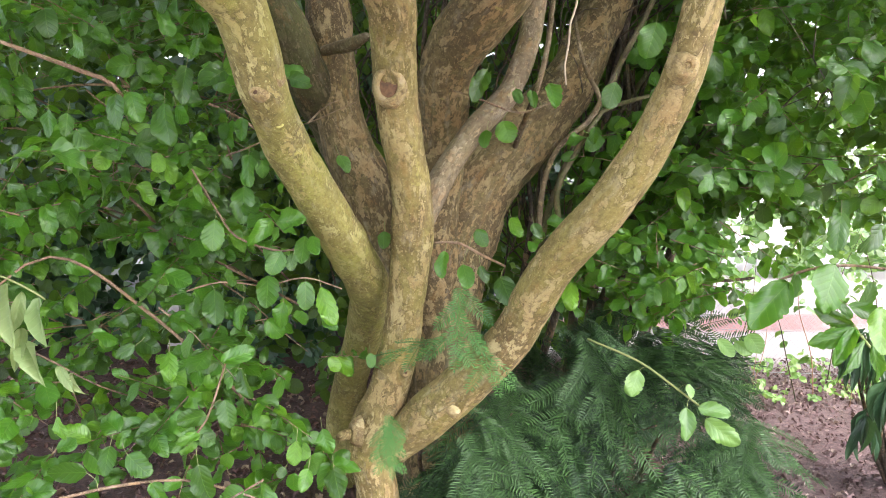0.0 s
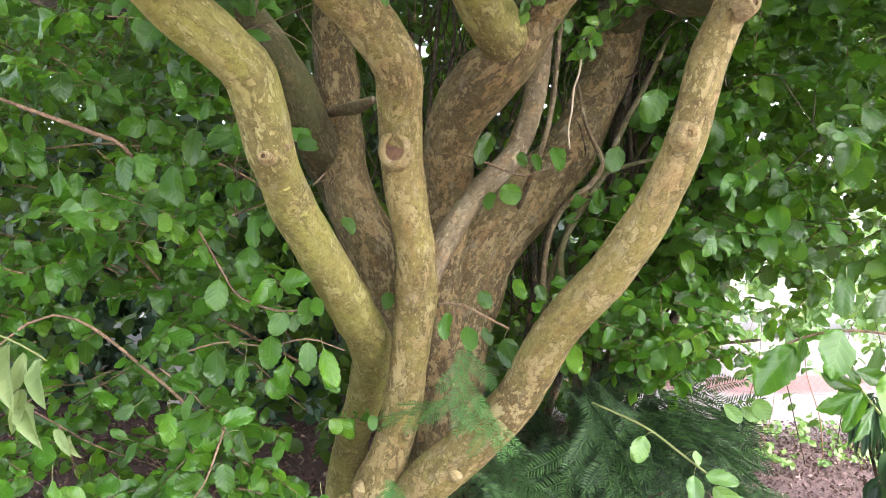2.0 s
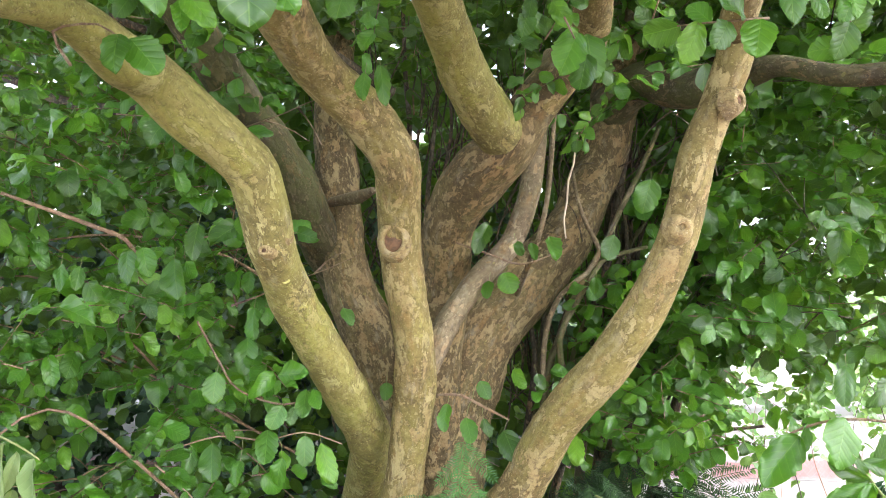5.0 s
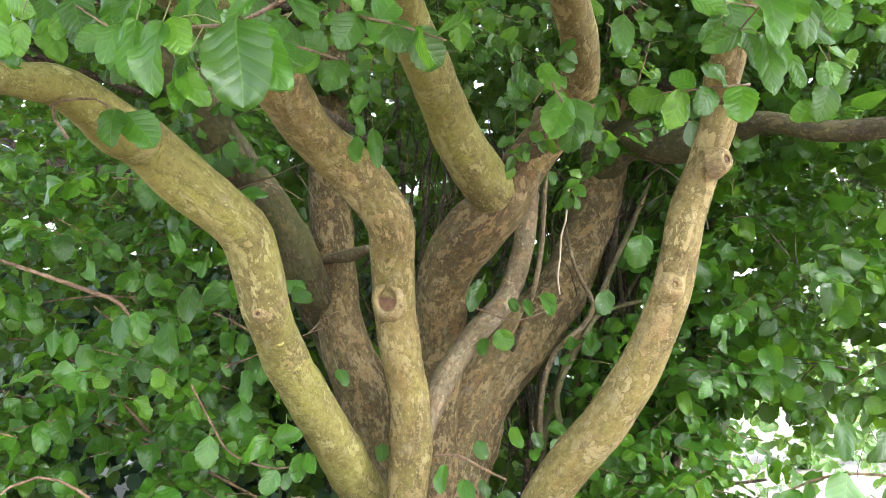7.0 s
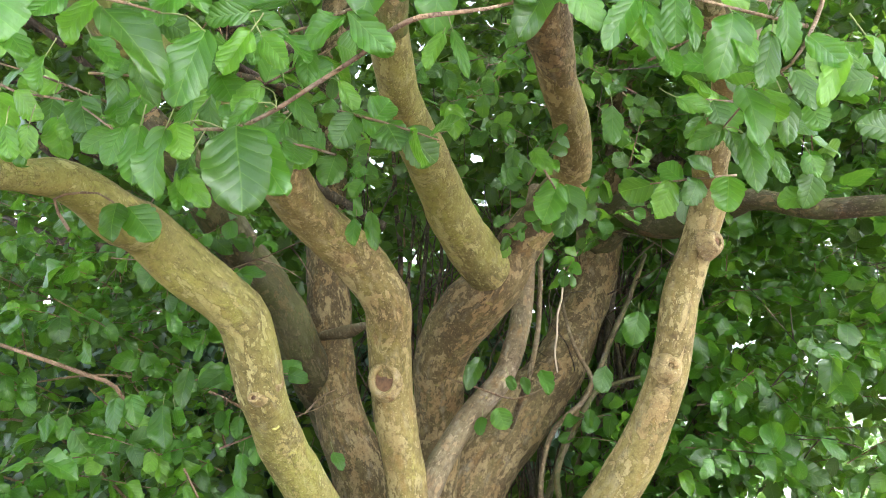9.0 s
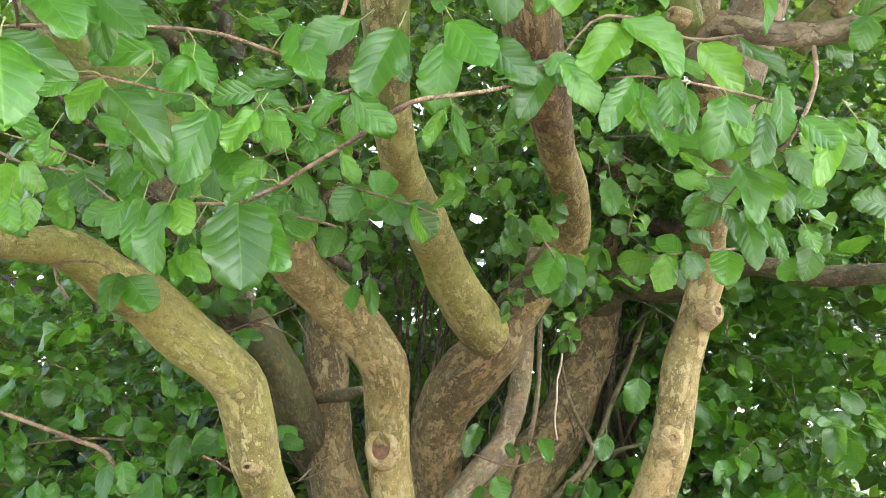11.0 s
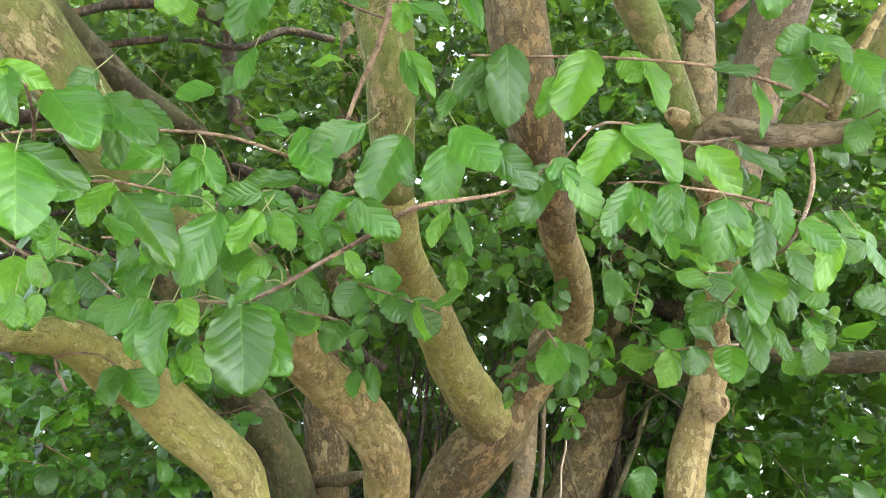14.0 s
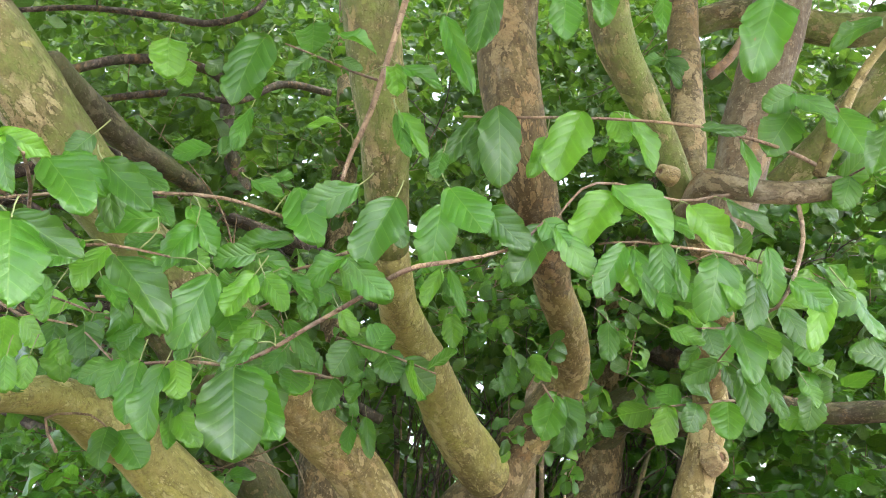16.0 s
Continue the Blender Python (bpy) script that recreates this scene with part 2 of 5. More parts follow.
CONCRETE = plain("concrete", (0.30, 0.28, 0.25), (0.48, 0.45, 0.40))
WIRE = plain("galvanised_wire", (0.22, 0.22, 0.22), (0.36, 0.36, 0.35), 60, 0.5)
LICHEN = plain("lichen", (0.42, 0.40, 0.10), (0.56, 0.52, 0.20), 90, 0.9, 0.6)
STEM_GREEN = plain("green_stem", (0.14, 0.18, 0.05), (0.24, 0.26, 0.10), 50)
STEM_PALE = plain("pale_stem", (0.36, 0.29, 0.2), (0.48, 0.40, 0.28), 50)
STEM_RED = plain("reddish_stem", (0.24, 0.13, 0.08), (0.36, 0.22, 0.13), 50)


# ---- building helpers ----
def part(name, me, material, parent=None, label="", smooth=True):
    """Links a mesh (or bmesh) as one object under a thing or a part."""
    if isinstance(me, bmesh.types.BMesh):
        bm, me = me, bpy.data.meshes.new(name)
        bm.to_mesh(me)
        bm.free()
    if not me.materials:
        me.materials.append(material)
    ob = new(name, me)
    if smooth:
        me.shade_smooth()
    ob.parent = parent
    if label:
        ob["label"] = label
    return ob


def mesh_of(name, verts, faces, uvs=None):
    """uvs: one pair for each vertex."""
    me = bpy.data.meshes.new(name)
    me.from_pydata(np.asarray(verts).tolist(), [], [list(f) for f in faces])
    if uvs is not None:
        idx = np.empty(len(me.loops), dtype=np.int32)
        me.loops.foreach_get("vertex_index", idx)
        layer = me.uv_layers.new(name="blade")
        layer.data.foreach_set("uv", np.asarray(uvs, dtype=np.float32)[idx].ravel())
    return me


def smooth_line(pts, step):
    """Catmull-Rom through rows of numbers, at about the given step in metres."""
    p = np.array(pts, float)
    p = np.vstack([2 * p[0] - p[1], p, 2 * p[-1] - p[-2]])
    out = []
    for a, b, c, d in zip(p[:-3], p[1:-2], p[2:-1], p[3:]):
        n = max(2, int(np.linalg.norm(c[:3] - b[:3]) / step))
        for k in range(n):
            t = k / n
            out.append(0.5 * (2 * b + (c - a) * t + (2 * a - 5 * b + 4 * c - d) * t * t + (3 * b - a - 3 * c + d) * t**3))
    out.append(p[-2])
    return np.array(out)


def tube(pts, sides=20, step=0.025, lumps=0.07, seed=0, closed=True):
    """A limb with uneven girth along rows of x, y, z, radius."""
    line = smooth_line(pts, step)
    ctr, rad = line[:, :3], np.maximum(line[:, 3], 0.0008)
    tan = np.gradient(ctr, axis=0)
    tan /= np.linalg.norm(tan, axis=1)[:, None] + 1e-9
    ref = np.cross(tan[0], (0.3, 0.9, 0.2))
    verts, skin, n = [], [], len(ctr)
    run = np.concatenate([[0.0], np.cumsum(np.linalg.norm(np.diff(ctr, axis=0), axis=1))])
    for i in range(n):
        ref = ref - tan[i] * (ref @ tan[i])
        ref /= np.linalg.norm(ref)
        bi = np.cross(tan[i], ref)
        for k in range(sides):
            a = 2 * math.pi * k / sides
            d = math.cos(a) * ref + math.sin(a) * bi
            r = rad[i]
            if lumps:
                q = Vector(ctr[i] + d * r)
                r *= 1 + lumps * (noise.noise(q * 9 + Vector((seed, 0, 0))) * 1.2 + 0.55 * noise.noise(q * 28 + Vector((0, seed, 0))))
            verts.append(ctr[i] + d * r)
            skin.append((math.cos(a) * rad[i], math.sin(a) * rad[i], run[i]))
    faces = [(i * sides + k, i * sides + (k + 1) % sides, (i + 1) * sides + (k + 1) % sides, (i + 1) * sides + k)
             for i in range(n - 1) for k in range(sides)]
    if closed:
        verts += [ctr[0] - tan[0] * rad[0] * 0.3, ctr[-1] + tan[-1] * rad[-1] * 0.3]
        skin += [(0, 0, 0), (0, 0, run[-1])]
        faces += [((k + 1) % sides, k, n * sides) for k in range(sides)]
        faces += [((n - 1) * sides + k, (n - 1) * sides + (k + 1) % sides, n * sides + 1) for k in range(sides)]
    me = mesh_of("limb", verts, faces)
    me.attributes.new("skin", "FLOAT_VECTOR", "POINT").data.foreach_set("vector", np.array(skin, dtype=np.float32).ravel())
    return me


def blade(rows, cols, seed, wide=0.78, crenate=0.02, pleat=0.003, droop=0.12, fold=0.05, widest=0.52, wave=0.045, blunt=0.47):
    """Points, faces and coordinates of one leaf of length 1 along +y, face up +z, base at the origin: a broad oval,
    quilted between side veins that run out to shallow lobes on its upper margin."""
    rng = np.random.default_rng(seed)
    ph, bend, lean = rng.uniform(0, 6, 4), rng.uniform(0.2, 1.9), rng.uniform(-0.10, 0.10)
    fold, widest = fold * rng.uniform(0.3, 3.0), widest + rng.uniform(-0.05, 0.06)
    skew, curl = rng.uniform(-0.07, 0.07), rng.uniform(-0.10, 0.05)
    verts, uvs, faces = [], [], []
    for i in range(rows + 1):
        v = 0.4 * i / rows + 0.3 * (1 - math.cos(math.pi * i / rows))
        q = v ** (math.log(0.5) / math.log(widest))
        w = max(0.0, 1 - abs(2 * q - 1) ** 2.15) ** blunt * (1 - 0.25 * math.exp(-9 * v))
        for j in range(cols + 1):
            s = 2 * j / cols - 1
            edge, side = abs(s), (0.0 if s > 0 else 0.5)
            cell = v * 6.0 - edge * 1.9 + side
            lobe = 1 + crenate * (abs(math.sin(math.pi * cell)) ** 0.7 * 2 - 1) * min(1.0, max(0.0, v - 0.18) * 3) * edge * edge * (0.65 + 0.5 * math.sin(v * 8 + ph[0] + s))
            half = 0.5 * wide * w * lobe * (1 + skew * s)
            x = s * half + lean * math.sin(v * 2.6) * v
            y = v + 0.035 * edge * edge * (0.6 - v) + crenate * 0.5 * (lobe - 1) * edge * v
            z = fold * edge * half * 1.6 - droop * bend * v * v + curl * edge ** 3 * w * 0.6
            z += pleat * abs(math.sin(math.pi * cell)) * (0.35 + 0.65 * edge) * min(1.0, 3 * w) * (1 - 0.3 * v)
            z += wave * (math.sin(v * 7 + s * 2.5 + ph[3]) * edge ** 1.5 + 0.4 * math.sin(v * 13 + ph[2]) * edge ** 3)
            verts.append((x, y, z))
            uvs.append((0.5 + 0.5 * s * min(1.0, w + 0.05), v))
    for i in range(rows):
        for j in range(cols):
            a = i * (cols + 1) + j
            faces.append((a, a + 1, a + cols + 2, a + cols + 1))
    return np.array(verts), np.array(faces), np.array(uvs)


BLADES = {"fine": [blade(44, 10, k, crenate=0.10, pleat=0.0075, droop=0.16, wave=0.05, widest=0.47) for k in range(12)], "mid": [blade(12, 4, k + 20, wide=0.74, crenate=0.08, pleat=0.007, wave=0.055, widest=0.46, blunt=0.56) for k in range(9)],
          "low": [blade(5, 2, k + 40, crenate=0.0, pleat=0.0) for k in range(6)],
          "scrap": [blade(3, 2, k + 60, 0.6, 0.0, 0.0, 0.2, 0.2) for k in range(6)],
          "wilt": [blade(18, 8, k + 100, 0.62, 0.08, 0.02, 0.2, 0.3, 0.42, 0.07, 0.7) for k in range(4)],
          "lance": [blade(9, 4, k + 80, 0.27, 0.0, 0.0, 0.25, 0.5, 0.5, 0.03, 0.8) for k in range(4)]}


def frames_from(dirs, normals):
    """Turns whose y axis lies along dirs and whose z axis is near normals."""
    y = dirs / (np.linalg.norm(dirs, axis=1)[:, None] + 1e-9)
    x = np.cross(y, normals)
    x /= np.linalg.norm(x, axis=1)[:, None] + 1e-9
    return np.stack([x, y, np.cross(x, y)], axis=2)


def leaf_cloud(name, base, dirs, normals, size, level="mid", rng=None):
    """One mesh of many leaves."""
    turn = frames_from(dirs, normals)
    kind = rng.integers(0, len(BLADES[level]), len(base))
    vs, fs, us, at = [], [], [], 0
    for k, (v, f, uv) in enumerate(BLADES[level]):
        pick = np.where(kind == k)[0]
        if not len(pick):
            continue
        lean = np.stack([rng.uniform(0.66, 1.05, len(pick)), np.ones(len(pick)), rng.uniform(0.7, 2.7, len(pick))], axis=1)
        w = np.einsum("nij,nvj->nvi", turn[pick], v[None] * lean[:, None]) * size[pick][:, None, None] + base[pick][:, None]
        vs.append(w.reshape(-1, 3))
        fs.append((f[None] + (np.arange(len(pick)) * len(v))[:, None, None]).reshape(-1, 4) + at)
        us.append(np.tile(uv, (len(pick), 1)))
        at += len(pick) * len(v)
    vs, fs, us = np.vstack(vs), np.vstack(fs), np.vstack(us)
    me = bpy.data.meshes.new(name)
    me.vertices.add(len(vs)), me.loops.add(fs.size), me.polygons.add(len(fs))
    me.vertices.foreach_set("co", vs.astype(np.float32).ravel())
    me.loops.foreach_set("vertex_index", fs.astype(np.int32).ravel())
    me.polygons.foreach_set("loop_start", np.arange(0, fs.size, 4, dtype=np.int32))
    layer = me.uv_layers.new(name="blade")
    layer.data.foreach_set("uv", us[fs.ravel()].astype(np.float32).ravel())
    me.update(calc_edges=True)
    me.validate()
    return me


def unit(v):
    return v / (np.linalg.norm(v, axis=-1, keepdims=True) + 1e-9)


def sprays(rng, count, box, keep, leaves=(6, 11), length=(0.16, 0.34), size=(0.05, 0.095), facing=(0, -0.55, 0.75), hang=0.35):
    """Leafy shoots scattered in a box (x, y, z ranges) where keep(x, y, z) holds: leaf bases, ways, normals, sizes and the shoots' lines."""
    B, D, N, S, L = [], [], [], [], []
    lo, hi = np.array(box).T
    face = np.array(facing)
    made = tries = 0
    while made < count and tries < count * 12:
        tries += 1
        p = rng.uniform(lo, hi)
        if not keep(*p):
            continue
        made += 1
        d = unit(rng.normal(0, 1, 3) * (1, 1, 0.45) + np.array((0, -0.35, -0.12)))
        ln, n = rng.uniform(*length), int(rng.integers(*leaves))
        bend = rng.normal(0, 0.25, 3) + (0, 0, -hang)
        ts = (np.arange(n) + rng.uniform(0.2, 0.8, n)) / n
        pts = p + d * (ts * ln)[:, None] + bend * ((ts * ln) ** 2)[:, None]
        side = unit(np.cross(d, face))
        sgn = np.where(np.arange(n) % 2, 1, -1)[:, None]
        out = unit(side * sgn * rng.uniform(0.5, 1.1, (n, 1)) + d * rng.uniform(0.2, 0.9, (n, 1)) + (0, 0, -hang) + rng.normal(0, 0.34, (n, 3)))
        nor = unit(face + rng.normal(0, 0.52, (n, 3)))
        B.append(pts), D.append(out), N.append(nor), S.append(rng.uniform(*size, n))
        q = np.array([0, 0.5, 1.0])[:, None]
        L.append(p + d * q * ln + bend * (q * ln) ** 2)
    return np.vstack(B), np.vstack(D), np.vstack(N), np.concatenate(S), L


def twig_mesh(name, lines, r0=0.0028, r1=0.001):
    """Thin three-sided shoots, all in one mesh."""
    verts, faces = [], []
    for ln in lines:
        n = len(ln)
        at = len(verts)
        for i, q in enumerate(ln):
            r = r0 + (r1 - r0) * i / (n - 1)
            for k in range(3):
                a = 2.1 * k
                verts.append((q[0] + r * math.cos(a), q[1] + r * math.sin(a) * 0.6, q[2] + r * math.sin(a)))
        faces += [(at + i * 3 + k, at + i * 3 + (k + 1) % 3, at + i * 3 + 3 + (k + 1) % 3, at + i * 3 + 3 + k) for i in range(n - 1) for k in range(3)]
    return mesh_of(name, verts, faces)


LEAF_MESHES = {}


def leaf_mesh(k, material, level="fine"):
    key = (level, k, material.name)
    if key not in LEAF_MESHES:
        v, f, uv = BLADES[level][k]
        me = mesh_of("leaf", v, f.tolist(), uv)
        me.materials.append(material)
        me.shade_smooth()
        LEAF_MESHES[key] = me
    return LEAF_MESHES[key]


LEAF_COUNT = [0]


def put_leaf(parent, base, tip, width=1.0, turn=0, material=None, level="fine", facing=(0, -0.8, 0.6), name="leaf"):
    """One leaf object from its base to its tip, broad side turned by some degrees from facing."""
    LEAF_COUNT[0] += 1
    k = LEAF_COUNT[0] % len(BLADES[level])
    d = np.subtract(tip, base)
    ln = float(np.linalg.norm(d))
    f = frames_from(d[None], np.array([facing], float))[0]
    m = Matrix([[*f[0], 0], [*f[1], 0], [*f[2], 0], [0, 0, 0, 1]])
    ob = new(name, leaf_mesh(k, material or LEAF, level))
    ob.parent = parent
    ob.matrix_basis = Matrix.Translation(base) @ m @ pose(0, 0, 0, 0, turn, 0) @ Matrix.Diagonal((ln * width, ln, ln * (0.7 + 0.9 * ((LEAF_COUNT[0] * 0.618) % 1.0)), 1))
    return ob


# ---- ground and distance ----
def height(x, y):
    bank = 0.10 * noise.noise(Vector((x * 0.5, y * 0.5, 0))) + 0.03 * noise.noise(Vector((x * 2.4, y * 2.4, 3)))
    mound = 0.10 * math.exp(-((x - 0.0) ** 2 + (y - 2.7) ** 2) / 0.9)
    return bank * min(1.0, 14 / (1 + abs(x) + abs(y))) + mound


def build_ground():
    n = 150
    g = np.linspace(-1, 1, n)
    g = np.sign(g) * (np.abs(g) * 6 + np.abs(g) ** 6 * 1200)
    verts = [(x, y + 3, height(x, y + 3)) for y in g for x in g]
    faces = [(j * n + i, j * n + i + 1, (j + 1) * n + i + 1, (j + 1) * n + i) for j in range(n - 1) for i in range(n - 1)]
    ob = part("ground", mesh_of("ground", verts, faces), ground_material())
    tagged(ob, "bare woodland soil with dark leaf mould, paler beyond the fence; unseen pale area added behind the viewpoint", "ground", kind="structure")


build_ground()


def litter(name, label, box, count, material, seed, size=(0.025, 0.07)):
    rng = np.random.default_rng(seed)
    lo, hi = np.array(box).T
    xy = rng.uniform(lo, hi, (count, 2))
    base = np.array([(x, y, height(x, y) + 0.008 + 0.012 * rng.random()) for x, y in xy])
    d = unit(np.column_stack([rng.normal(0, 1, (count, 2)), rng.normal(0, 0.18, count)]))
    nor = unit(np.column_stack([rng.normal(0, 0.45, (count, 2)), np.ones(count)]))
    me = leaf_cloud(name, base, d, nor, rng.uniform(*size, count), "scrap", rng)
    tagged(part(name, me, material), label, "leaf litter", kind="stuff")


litter("leaf_litter", "dark brown and tan fallen leaves covering the soil", ((-4.5, 1.2), (1.2, 6.0)), 11000, LITTER_DARK, 3, (0.02, 0.055))
litter("wood_chips", "pinkish brown wood chips and dry leaves on the soil", ((0.7, 4.5), (1.5, 6.3)), 15000, LITTER_PINK, 4, (0.012, 0.04))

# ---- the tree ----
tree = new("ironwood_tree")
tree.location = (0, 0, 0)
tagged(tree, "multi-stemmed ironwood tree with flaking mottled bark and broad green leaves", "tree")


def limb(name, pts, material, label="", sides=22, lumps=0.07, seed=0, parent=None, step=0.025):
    return part(name, tube(pts, sides, step, lumps, seed), material, parent or tree, label)


LIMB_LEFT = [(-0.476, 3.396, -0.140, 0.1196), (-0.474, 3.364, 0.099, 0.1024), (-0.445, 3.220, 0.450, 0.0826), (-0.386, 3.012, 0.701, 0.0723), (-0.315, 2.782, 0.896, 0.0707), (-0.255, 2.547, 1.089, 0.0758), (-0.264, 2.345, 1.223, 0.0730), (-0.333, 2.056, 1.434, 0.0635), (-0.383, 1.882, 1.570, 0.0592), (-0.401, 1.768, 1.653, 0.0554), (-0.405, 1.649, 1.736, 0.0562), (-0.415, 1.578, 1.832, 0.0557), (-0.434, 1.539, 1.886, 0.0578), (-0.503, 1.448, 1.946, 0.0579), (-0.577, 1.353, 2.018, 0.0545), (-0.582, 1.259, 2.013, 0.0492), (-0.603, 1.097, 2.026, 0.0357), (-0.616, 0.999, 2.002, 0.0261), (-0.636, 0.896, 1.971, 0.0221), (-0.666, 0.792, 1.958, 0.0178)]
LIMB_MIDDLE = [(-0.186, 2.426, -0.083, 0.1147), (-0.216, 2.391, 0.305, 0.0889), (-0.223, 2.358, 0.499, 0.0700), (-0.243, 2.365, 0.661, 0.0770), (-0.187, 2.357, 0.808, 0.0656), (-0.140, 2.335, 0.984, 0.0629), (-0.110, 2.274, 1.196, 0.0607), (-0.093, 2.219, 1.342, 0.0655), (-0.093, 2.153, 1.480, 0.0585), (-0.113, 2.093, 1.625, 0.0596), (-0.129, 2.055, 1.748, 0.0612), (-0.133, 1.995, 1.867, 0.0619), (-0.133, 1.917, 1.959, 0.0646), (-0.169, 1.867, 2.030, 0.0660), (-0.231, 1.795, 2.091, 0.0650), (-0.314, 1.689, 2.153, 0.0589), (-0.364, 1.472, 2.218, 0.0638), (-0.388, 1.330, 2.241, 0.0622), (-0.524, 1.091, 2.305, 0.0557), (-0.597, 0.887, 2.394, 0.0569), (-0.646, 0.785, 2.460, 0.0612), (-0.708, 0.691, 2.528, 0.0605)]
LIMB_RIGHT = [(-0.248, 2.407, 0.567, 0.0566), (-0.166, 2.345, 0.649, 0.0657), (-0.044, 2.283, 0.765, 0.0741), (0.080, 2.203, 0.898, 0.0728), (0.203, 2.127, 1.050, 0.0652), (0.269, 2.013, 1.215, 0.0598), (0.327, 1.901, 1.335, 0.0576), (0.399, 1.799, 1.442, 0.0556), (0.457, 1.715, 1.550, 0.0515), (0.497, 1.640, 1.660, 0.0466), (0.521, 1.586, 1.757, 0.0425), (0.539, 1.554, 1.861, 0.0414), (0.557, 1.564, 1.918, 0.0411), (0.592, 1.531, 2.021, 0.0381), (0.618, 1.500, 2.109, 0.0386), (0.621, 1.489, 2.158, 0.0371), (0.595, 1.409, 2.170, 0.0367), (0.589, 1.293, 2.238, 0.0295), (0.531, 1.138, 2.265, 0.0239), (0.465, 1.015, 2.287, 0.0203), (0.415, 0.916, 2.310, 0.0217), (0.388, 0.876, 2.371, 0.0234), (0.341, 0.818, 2.428, 0.0272), (0.294, 0.759, 2.479, 0.0299), (0.279, 0.719, 2.533, 0.0313), (0.269, 0.658, 2.597, 0.0323)]
LIMB_CENTRE = [(0.05, 2.560, 1.90, 0.0400), (0.140, 2.330, 2.030, 0.0640), (0.170, 2.165, 2.095, 0.0750), (0.125, 2.045, 2.127, 0.0746), (0.049, 1.877, 2.198, 0.0666), (-0.002, 1.668, 2.258, 0.0577), (-0.049, 1.440, 2.283, 0.0484), (-0.066, 1.273, 2.277, 0.0403), (-0.074, 1.109, 2.313, 0.0369), (-0.071, 0.980, 2.365, 0.0400), (-0.071, 0.890, 2.418, 0.0419), (-0.080, 0.829, 2.474, 0.0436), (-0.089, 0.758, 2.551, 0.0452), (-0.095, 0.686, 2.633, 0.0467)]
LIMB_SIDE = [(-0.079, 2.210, 1.343, 0.0339), (-0.028, 2.256, 1.471, 0.0395), (0.029, 2.315, 1.577, 0.0386), (0.120, 2.375, 1.696, 0.0395), (0.218, 2.455, 1.805, 0.0388), (0.285, 2.535, 1.959, 0.0397), (0.318, 2.594, 2.114, 0.0391), (0.347, 2.653, 2.302, 0.0385), (0.409, 2.728, 2.580, 0.0337)]
LIMB_FORK = [(-0.031, 2.836, 0.986, 0.0971), (-0.041, 2.748, 1.347, 0.0981), (-0.018, 2.634, 1.577, 0.0934), (0.002, 2.538, 1.748, 0.0867), (0.019, 2.422, 1.890, 0.0918), (0.098, 2.289, 2.007, 0.1005), (0.186, 2.172, 2.070, 0.0829), (0.263, 2.098, 2.188, 0.0679), (0.385, 1.969, 2.323, 0.0584), (0.373, 1.760, 2.382, 0.0493), (0.292, 1.485, 2.414, 0.0445), (0.219, 1.216, 2.446, 0.0482), (0.179, 1.052, 2.500, 0.0449), (0.157, 1.012, 2.755, 0.0502), (0.196, 0.980, 2.986, 0.0542)]
TRUNK = [(0.038, 2.927, -0.460, 0.2362), (0.014, 2.911, 0.046, 0.1996), (0.002, 2.899, 0.413, 0.1652), (0.002, 2.884, 0.770, 0.1417), (0.036, 2.885, 1.159, 0.1401), (0.149, 2.928, 1.473, 0.1429), (0.322, 2.976, 1.690, 0.1297), (0.490, 3.039, 1.878, 0.1123), (0.627, 3.107, 2.130, 0.1009), (0.714, 3.136, 2.348, 0.1010), (0.748, 3.151, 2.508, 0.1078), (0.827, 3.185, 2.849, 0.1039), (0.949, 3.224, 3.276, 0.0949), (1.150, 3.266, 3.614, 0.0885), (1.408, 3.307, 4.407, 0.0852)]
TRUNK_BACK = [(-0.035, 3.107, 0.078, 0.1557), (-0.107, 3.081, 0.595, 0.1408), (-0.223, 3.042, 1.141, 0.1368), (-0.311, 3.004, 1.473, 0.1166), (-0.386, 2.971, 1.655, 0.1019), (-0.434, 2.962, 1.901, 0.0924), (-0.456, 2.978, 2.170, 0.0901), (-0.500, 3.065, 2.451, 0.0758), (-0.489, 3.161, 2.731, 0.0724), (-0.498, 3.256, 3.535, 0.0720), (-0.503, 3.331, 4.269, 0.0723), (-0.522, 3.368, 4.774, 0.0724), (-0.578, 3.443, 5.819, 0.0738)]
LIMB_SHADED = [(-0.16, 3.20, 1.00, 0.07), (-0.345, 3.20, 1.454, 0.0814), (-0.46, 3.10, 1.734, 0.0889), (-0.526, 2.855, 1.926, 0.0851), (-0.603, 2.720, 2.123, 0.0816), (-0.706, 2.566, 2.274, 0.0793), (-0.783, 2.411, 2.405, 0.0750), (-0.831, 2.200, 2.509, 0.0635), (-0.903, 2.039, 2.594, 0.0515)]
BRANCH_SHADED = [(0.701, 3.083, 2.463, 0.0981), (0.818, 2.924, 2.529, 0.0894), (0.921, 2.663, 2.420, 0.0772), (1.032, 2.389, 2.385, 0.0488), (1.059, 2.226, 2.353, 0.0330), (1.158, 2.075, 2.269, 0.0324), (1.282, 1.923, 2.226, 0.0317), (1.452, 1.768, 2.171, 0.0263)]
BRANCH_HIGH = [(0.761, 3.164, 2.730, 0.0773), (0.930, 3.197, 2.938, 0.0584), (1.070, 3.189, 2.875, 0.0606), (1.236, 3.161, 2.749, 0.0520), (1.450, 3.130, 2.652, 0.0385)]

